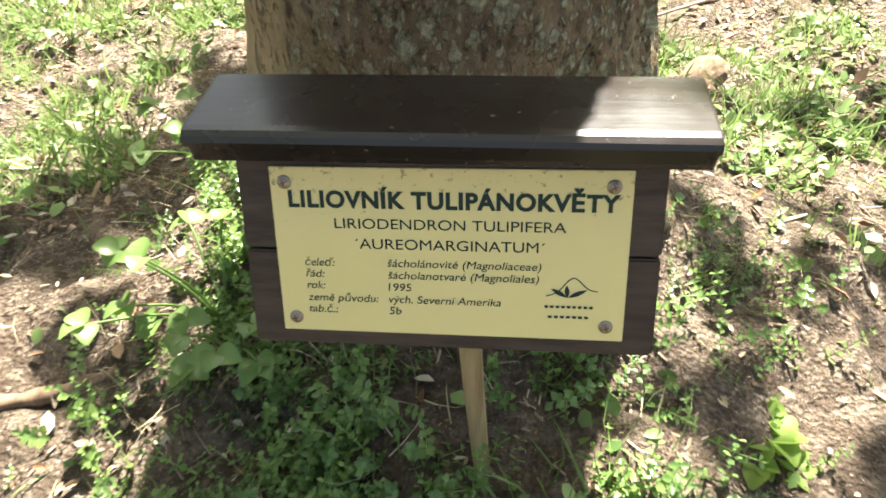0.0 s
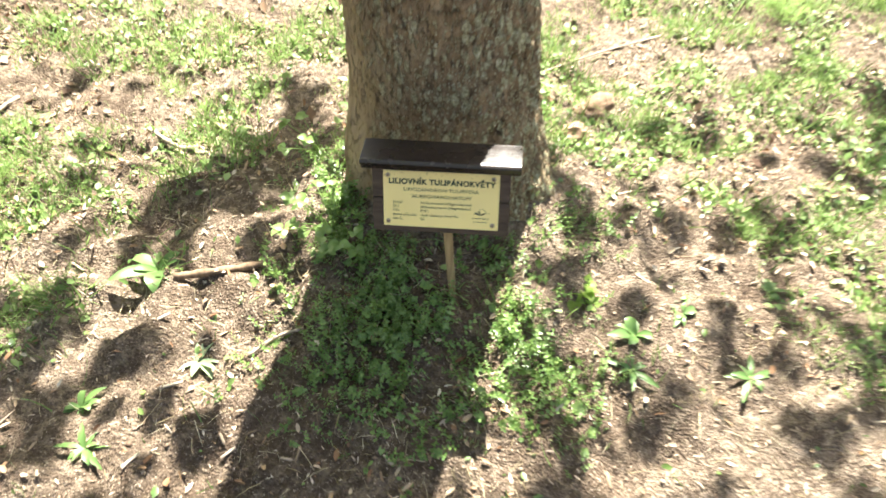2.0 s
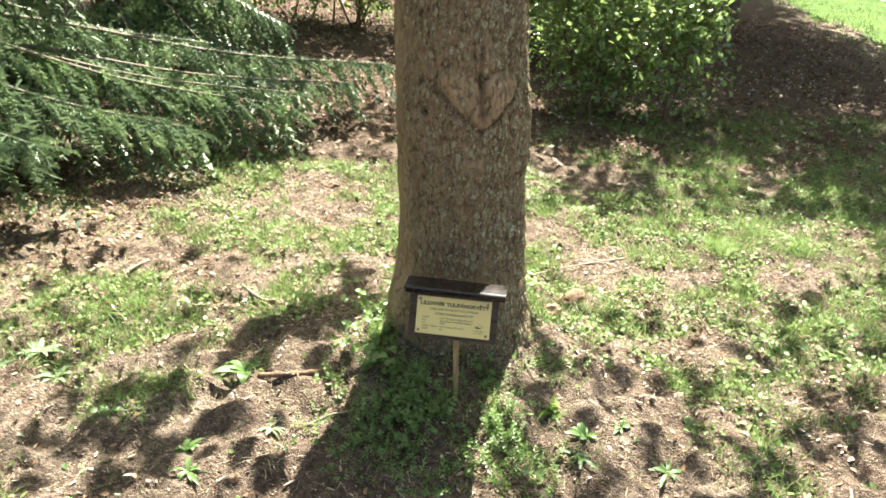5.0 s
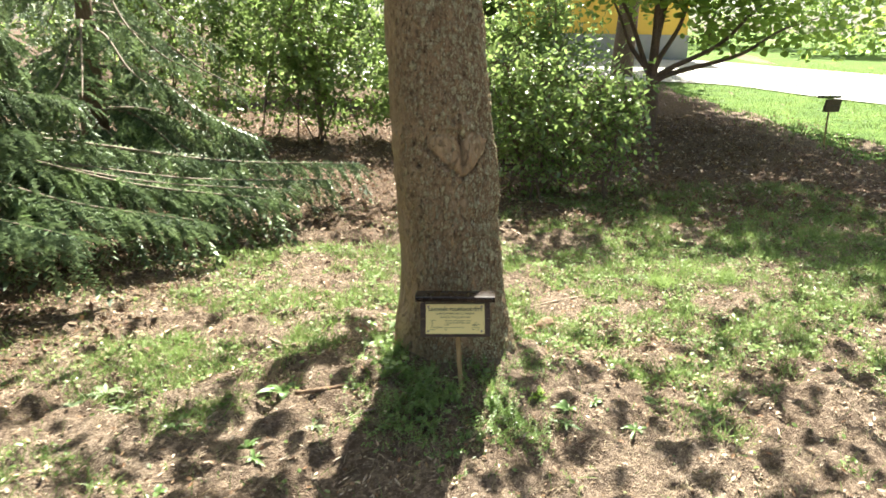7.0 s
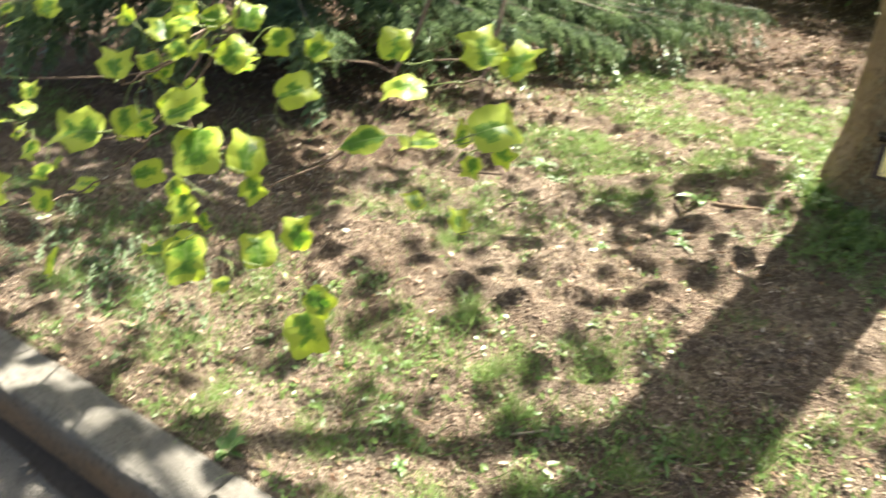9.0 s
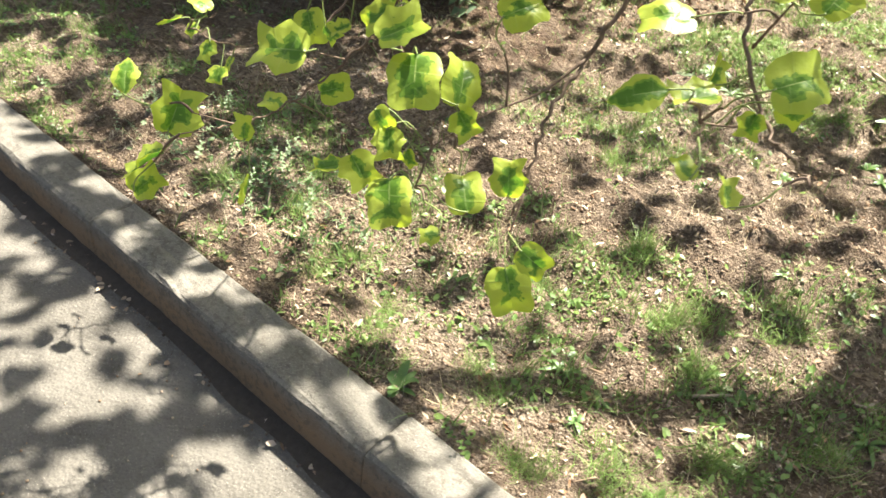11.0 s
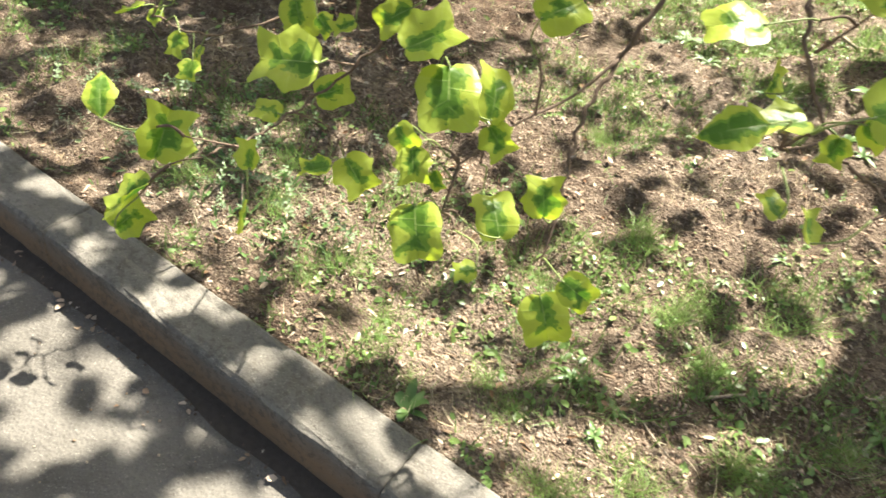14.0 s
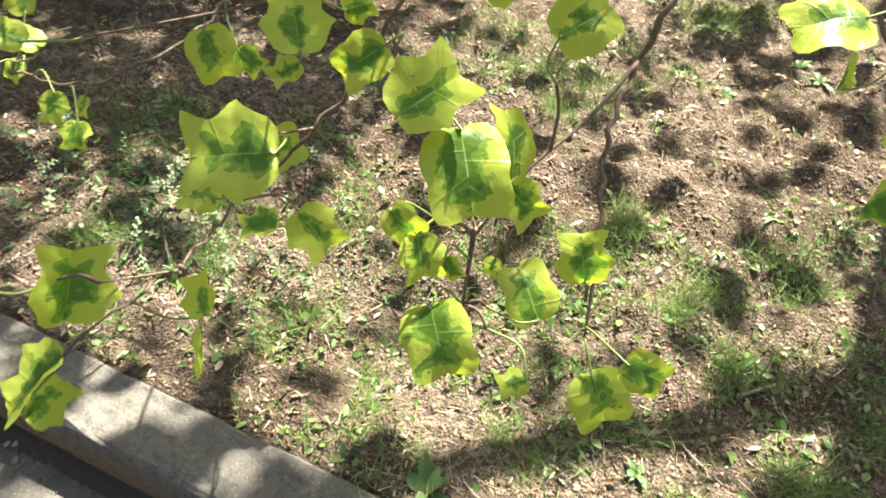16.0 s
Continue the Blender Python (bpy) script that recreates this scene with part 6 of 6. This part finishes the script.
low = [(az, h, reach * (0.76 if h > 1.3 else 1.0), sag) for az, h, reach, sag in low]
build_spruce(-4.2, 1.85, 9.5, low, 3, "dark green spruce with low drooping boughs over the ground")

second = [(-90 + 37 * k % 360, 0.5 + 0.10 * k, 1.9 - 0.055 * k, 0.6) for k in range(22)] + [(-110 + 21 * k, 0.8 + 0.45 * (k % 4), 1.9 - 0.12 * (k % 4), 0.8) for k in range(9)]
build_spruce(-3.7, 5.6, 3.4, second, 5, "low young spruce behind the tall one, with hanging boughs")

# ---- shrubs ----
OVAL = ([(0, 0, 0), (0.24, 0.3, 0.05), (0.2, 0.7, 0.03), (0, 1, -0.05), (-0.2, 0.7, 0.03), (-0.24, 0.3, 0.05)], [(0, 1, 2, 3), (0, 3, 4, 5)])


def build_shrub(x, y, wide, deep, tall, stems, per, seed, label, low=0.12, fill=330, leaf=(0.035, 0.075)):
    r = random.Random(seed)
    rr = np.random.default_rng(seed)
    z0 = float(ground_z(x, y))
    ob = tagged(new("shrub"), label, "shrub", "glossy shrubs behind the tree")
    ob.matrix_basis = pose(x, y, z0 - 0.03)
    pts = []
    for k in range(stems):
        a = r.uniform(0, math.tau)
        e = Vector((math.cos(a) * wide * r.uniform(0.25, 1), math.sin(a) * deep * r.uniform(0.25, 1), tall * r.uniform(0.45, 1.0)))
        b = Vector((r.uniform(-0.5, 0.5) * wide, r.uniform(-0.4, 0.4) * deep, 0))
        line = glide([b, b * 0.6 + e * 0.4 + Vector((0, 0, tall * 0.12)), e * 0.8 + Vector((r.gauss(0, 0.1), r.gauss(0, 0.1), 0.05)), e + Vector((r.gauss(0, 0.1), r.gauss(0, 0.1), -0.15))], 6)
        pieces = [tube(line, [0.014 * (1 - 0.8 * i / (len(line) - 1)) for i in range(len(line))], 5)]
        for i in range(3, len(line)):
            for j in range(3):
                d = Vector((r.gauss(0, 1), r.gauss(0, 1), r.gauss(0.05, 0.7))).normalized() * r.uniform(0.15, 0.42)
                tw = [line[i], line[i] + d * 0.5 + Vector((0, 0, 0.02)), line[i] + d]
                pieces.append(tube(tw, [0.005, 0.0035, 0.002], 4))
                for q in range(per):
                    t = r.uniform(0.2, 1.05)
                    c = line[i] + d * t
                    if c.z > low * (0.4 + 0.6 * r.random()):
                        pts.append((c.x + r.gauss(0, 0.035), c.y + r.gauss(0, 0.035), c.z + r.gauss(0, 0.03)))
        v, f = joined(pieces)
        part("stem", as_mesh("stem", v, f, TWIG, True), ob)
    # clumps of leaves fill the outline down to the ground
    k = int(fill * wide * deep * tall)
    q = rr.normal(0, 1, (k, 3))
    q = q / np.linalg.norm(q, axis=1)[:, None] * rr.uniform(0.45, 1.0, (k, 1)) ** 0.6
    q = q * (wide, deep, tall * 0.56) + (0, 0, tall * 0.46)
    q = q[q[:, 2] > low]
    q = np.repeat(q, 14, 0) + rr.normal(0, 0.085, (14 * len(q), 3))
    pts = np.concatenate([np.array(pts), q])
    tagged(part("foliage", bulk("foliage", *OVAL, turns(len(pts), rr, 0.6, leaf), pts, SHRUB), ob), kind="stuff")


build_shrub(-1.7, 8.3, 1.9, 1.0, 2.9, 13, 12, 41, "tall evergreen shrub with glossy leaves and bare stems", 0.22, 75, (0.055, 0.115))
build_shrub(-4.0, 8.8, 1.8, 1.0, 4.2, 14, 7, 42, "dense evergreen shrub behind the spruce", 0.3, 80, (0.055, 0.115))
build_shrub(0.2, 8.2, 1.3, 0.9, 3.0, 11, 11, 43, "evergreen shrub with glossy leaves behind the trunk", 0.22, 80, (0.055, 0.115))
build_shrub(1.35, 4.9, 1.0, 0.7, 1.6, 12, 10, 44, "low spreading shrub with glossy green leaves", 0.0, 105, (0.035, 0.085))
build_shrub(1.30, 6.7, 0.95, 0.6, 2.25, 13, 11, 48, "glossy evergreen shrub close behind the low one", 0.1, 130, (0.045, 0.095))
build_shrub(-0.4, 13.0, 1.9, 1.0, 3.2, 12, 7, 45, "tall shrub in the second row", 0.4, 110, (0.06, 0.12))
build_shrub(-2.8, 13.4, 1.9, 1.0, 3.2, 12, 7, 46, "evergreen shrub in the second row behind the spruce", 0.3, 110, (0.06, 0.12))
build_shrub(0.9, 9.2, 1.0, 0.8, 1.8, 12, 8, 47, "evergreen shrub in the second row by the lawn", 0.2, 130, (0.05, 0.10))

# ---- what lies beyond ----


def far_tree():
    x, y = 3.62, 9.4
    z0 = float(ground_z(x, y))
    ob = tagged(new("broadleaf_tree"), "broad dark-stemmed tree with light green leaves by the lawn", "tree")
    ob.matrix_basis = pose(x, y, z0 - 0.1)
    r = random.Random(8)
    ends = []
    v, f = tube(glide([(-0.03, 0, 0), (0.03, 0.02, 0.5), (0, 0, 1.02)], 5), [0.13 - 0.003 * i for i in range(11)], 10)
    part("trunk", as_mesh("trunk", v, f, TWIG, True), ob)
    for k, (ax, ay, h) in enumerate(((0.1, 0.1, 5.0), (-1.3, 0.3, 3.4), (0.8, 0.4, 3.2), (2.5, -0.2, 1.95), (1.8, -0.5, 2.3), (-0.5, -1.2, 4.4), (0.6, 1.2, 4.6), (-0.8, 0.1, 2.3))):
        line = glide([(0, 0, 0.9), (ax * 0.12, ay * 0.12, 0.9 + (h - 0.9) * 0.16), (ax * 0.5 + r.gauss(0, 0.08), ay * 0.5, 0.9 + (h - 0.9) * 0.45), (ax * 0.78, ay * 0.8, 0.9 + (h - 0.9) * 0.82), (ax, ay, h)], 6)
        v, f = tube(line, [(0.055 if k else 0.09) * (1 - 0.85 * i / (len(line) - 1)) for i in range(len(line))], 8)
        part("stem", as_mesh("stem", v, f, TWIG, True), ob)
        ends += [q for q in line[10:]]
    rr = np.random.default_rng(6)
    ends = np.array([tuple(q) for q in ends])
    c = ends[rr.integers(0, len(ends), 330)] + rr.normal(0, 0.75, (330, 3)) * (1, 1, 0.45)
    c = c[c[:, 2] > 1.55 + 0.5 * (c[:, 0] < 0.9)]
    pos = np.repeat(c, 26, 0) + rr.normal(0, 0.2, (len(c) * 26, 3)) * (1, 1, 0.6)
    # upper crown layer added out of view, spread to shade the bed
    c = rr.normal(0, 1, (950, 3))
    c = c / np.linalg.norm(c, axis=1)[:, None] * rr.uniform(0.3, 1, (950, 1)) ** 0.5 * (2.9, 5.2, 1.4) + (1.1, 1.0, 5.6)
    pos = np.concatenate([pos, np.repeat(c, 16, 0) + rr.normal(0, 0.24, (len(c) * 16, 3))])
    tagged(part("foliage", bulk("foliage", *OVAL, turns(len(pos), rr, 0.5, (0.09, 0.16), stretch=np.tile((1.7, 1, 1), (len(pos), 1))), pos, LIME), ob), kind="stuff")


far_tree()


def back_tree():
    """A tall tree added across the lawn; its unseen crown shades the path."""
    x, y = 5.9, 19.5
    ob = tagged(new("added_shade_tree"), "tall tree added to shade the path beyond the shrubs, crown unseen", "tree")
    ob.matrix_basis = pose(x, y, float(ground_z(x, y, False)) - 0.1)
    v, f = tube(glide([(0, 0, 0), (0.1, 0, 3), (0, 0.1, 6), (0.1, 0, 9)], 5), [0.34 - 0.014 * i for i in range(16)], 12)
    part("trunk", as_mesh("trunk", v, f, TWIG, True), ob)
    rr = np.random.default_rng(16)
    # unseen crown laid out by its shade: bed, near path end, line beside lawn
    gy, h = rr.uniform(8.4, 21.5, 760), rr.uniform(6.0, 8.4, 760)
    edge = 5.75 + 0.035 * (gy - 8) + 0.019 * (gy - 8) ** 2 - 0.0006 * (gy - 8) ** 3
    gx = np.maximum(edge - 0.35 - 5.5 * rr.uniform(0, 1, 760) ** 1.2, 0.4)
    c = np.stack([gx + 0.106 * h - x, gy + 0.615 * h - y, h + 0.2], 1)
    pos = np.repeat(c, 14, 0) + rr.normal(0, 0.35, (len(c) * 14, 3))
    tagged(part("foliage", bulk("foliage", *OVAL, turns(len(pos), rr, 0.5, (0.16, 0.28), stretch=np.tile((1.7, 1, 1), (len(pos), 1))), pos, CROWN), ob), kind="stuff")


back_tree()


def far_lawn():
    verts, faces = [], []
    n, m = 70, 60
    for j in range(m + 1):
        y = 7.2 + 73 * (j / m) ** 1.7
        for i in range(n + 1):
            x = 5.85 + 0.03 * y + 0.6 * (float(wave(0, y, 0.8, 5)) - 0.5) + (i / n) ** 1.5 * 60
            verts.append((x, y, float(ground_z(x, y, False)) + 0.022 * min(1, i / 6) + 0.012 * (float(wave(x, y, 0.3, 6)) - 0.5)))
    for j in range(m):
        for i in range(n):
            p = j * (n + 1) + i
            faces.append((p, p + 1, p + n + 2, p + n + 1))
    m = Mat("lawn", 0.9, 0.15)
    c = m.mix(m.step(m.noise(1.6, 5), 0.35, 0.65), (0.065, 0.135, 0.020), (0.135, 0.235, 0.035))
    m.colour(m.mix(m.step(m.noise(45, 5, 0.7), 0.45, 0.62), c, (0.045, 0.07, 0.02))).bump(m.noise(70, 5, 0.7), 1.0, 0.04)
    tagged(new("lawn_sward", as_mesh("lawn_sward", verts, faces, m.m, True)), "green mown sward beyond the bed", "lawn", kind="structure")


far_lawn()


def far_road():
    """A pale path that passes the house beyond the lawn."""
    low = glide([(-3, 18.8, 0), (2, 18.4, 0), (6.2, 18.0, 0), (8.3, 17.2, 0), (9.8, 14.0, 0), (14.0, 8.0, 0)], 8)
    top = glide([(-3, 27.4, 0), (2, 27.4, 0), (7, 27.4, 0), (11.2, 27.0, 0), (14.0, 23.0, 0), (21.0, 13.0, 0)], 8)
    verts, faces = [], []
    for p, q in zip(low, top):
        for k in range(9):
            c = p + (q - p) * (k / 8)
            verts.append((c.x, c.y, float(ground_z(c.x, c.y, False)) + 0.05))
    for i in range(len(low) - 1):
        for k in range(8):
            p = i * 9 + k
            faces.append((p, p + 1, p + 10, p + 9))
    tagged(new("path", as_mesh("path", verts, [f[::-1] for f in faces], PALE_PATH, True)), "pale sunlit path beyond the lawn", "path", kind="structure")


far_road()


def house(x0, x1, y0, y1):
    z = float(ground_z((x0 + x1) / 2, y0, False)) - 1.0
    ob = tagged(new("house"), "yellow rendered house with a grey plinth beyond the path", "house")
    ob.matrix_basis = pose(x0, y0, z)
    w, d = x1 - x0, y1 - y0
    part("plinth", from_bm("plinth", box_between(-0.06, w + 0.06, -0.06, d + 0.06, 0, 2.0, 0.01), GREY_WALL), ob)
    part("wall", from_bm("wall", box_between(0, w, 0, d, 2.0, 8.0, 0.02), YELLOW_WALL), ob)
    v = [(-0.5, -0.5, 8.0), (w + 0.5, -0.5, 8.0), (w + 0.5, d + 0.5, 8.0), (-0.5, d + 0.5, 8.0), (-0.5, d / 2, 11.5), (w + 0.5, d / 2, 11.5)]
    part("roof", as_mesh("roof", v, [(0, 1, 5, 4), (2, 3, 4, 5), (0, 4, 3), (1, 2, 5), (3, 2, 1, 0)], ROOF_TILE), ob)


house(-1.0, 10.9, 28.0, 38.0)


def far_hedge(x, y, wide, deep, tall, seed, label):
    rr = np.random.default_rng(seed)
    ob = tagged(new("hedge"), label, "hedge", "far hedges")
    ob.matrix_basis = pose(x, y, float(ground_z(x, y, False)) - 0.2)
    v, f = tube([(0, 0, 0), (0.1, 0, tall * 0.4), (0, 0.1, tall * 0.8)], [0.12, 0.09, 0.03], 8)
    part("stem", as_mesh("stem", v, f, TWIG, True), ob)
    c = rr.normal(0, 1, (480, 3))
    c = c / np.linalg.norm(c, axis=1)[:, None] * rr.uniform(0.35, 1, (480, 1)) ** 0.5 * (wide, deep, tall * 0.55) + (0, 0, tall * 0.5)
    c = c[c[:, 2] > 0.1]
    pos = np.repeat(c, 12, 0) + rr.normal(0, 0.3, (len(c) * 12, 3))
    tagged(part("foliage", bulk("foliage", *OVAL, turns(len(pos), rr, 0.6, (0.18, 0.32), stretch=np.tile((1.6, 1, 1), (len(pos), 1))), pos, SHRUB), ob), kind="stuff")


far_hedge(25.0, 33.0, 8.0, 2.2, 5.5, 71, "tall green hedge across the path")
far_hedge(17.0, 41.0, 9.0, 2.2, 8.5, 73, "tall dark hedge beyond the lawn")
far_hedge(-12.0, 16.0, 7.0, 2.5, 6.5, 72, "tall green hedge behind the spruce")


def small_sign(x, y):
    """A second roofed name sign, far off by the lawn."""
    ob = build_sign(False)
    tagged(ob, "small dark roofed name sign on a stake by the lawn", "sign")
    z = float(ground_z(x, y))
    ob.matrix_basis = Matrix.LocRotScale((x, y, z + 0.62), Euler((radians(80), 0, radians(208))), (1.35, 1.35, 1.35))
    back = ob.matrix_basis.inverted()
    part("roof", roof_mesh(), ob, "dark varnished roof board", back @ Matrix.LocRotScale((x, y, z + 0.72), Euler((0, 0, radians(28))), (1.4, 1.4, 1.4)))
    v, f = tube([(x + 0.02, y + 0.07, z - 0.1), (x, y + 0.05, z + 0.3), (x, y + 0.04, z + 0.68)], [0.012, 0.014, 0.014], 6)
    part("stake", as_mesh("stake", v, f, STAKE), ob, at=back)


small_sign(6.02, 8.3)
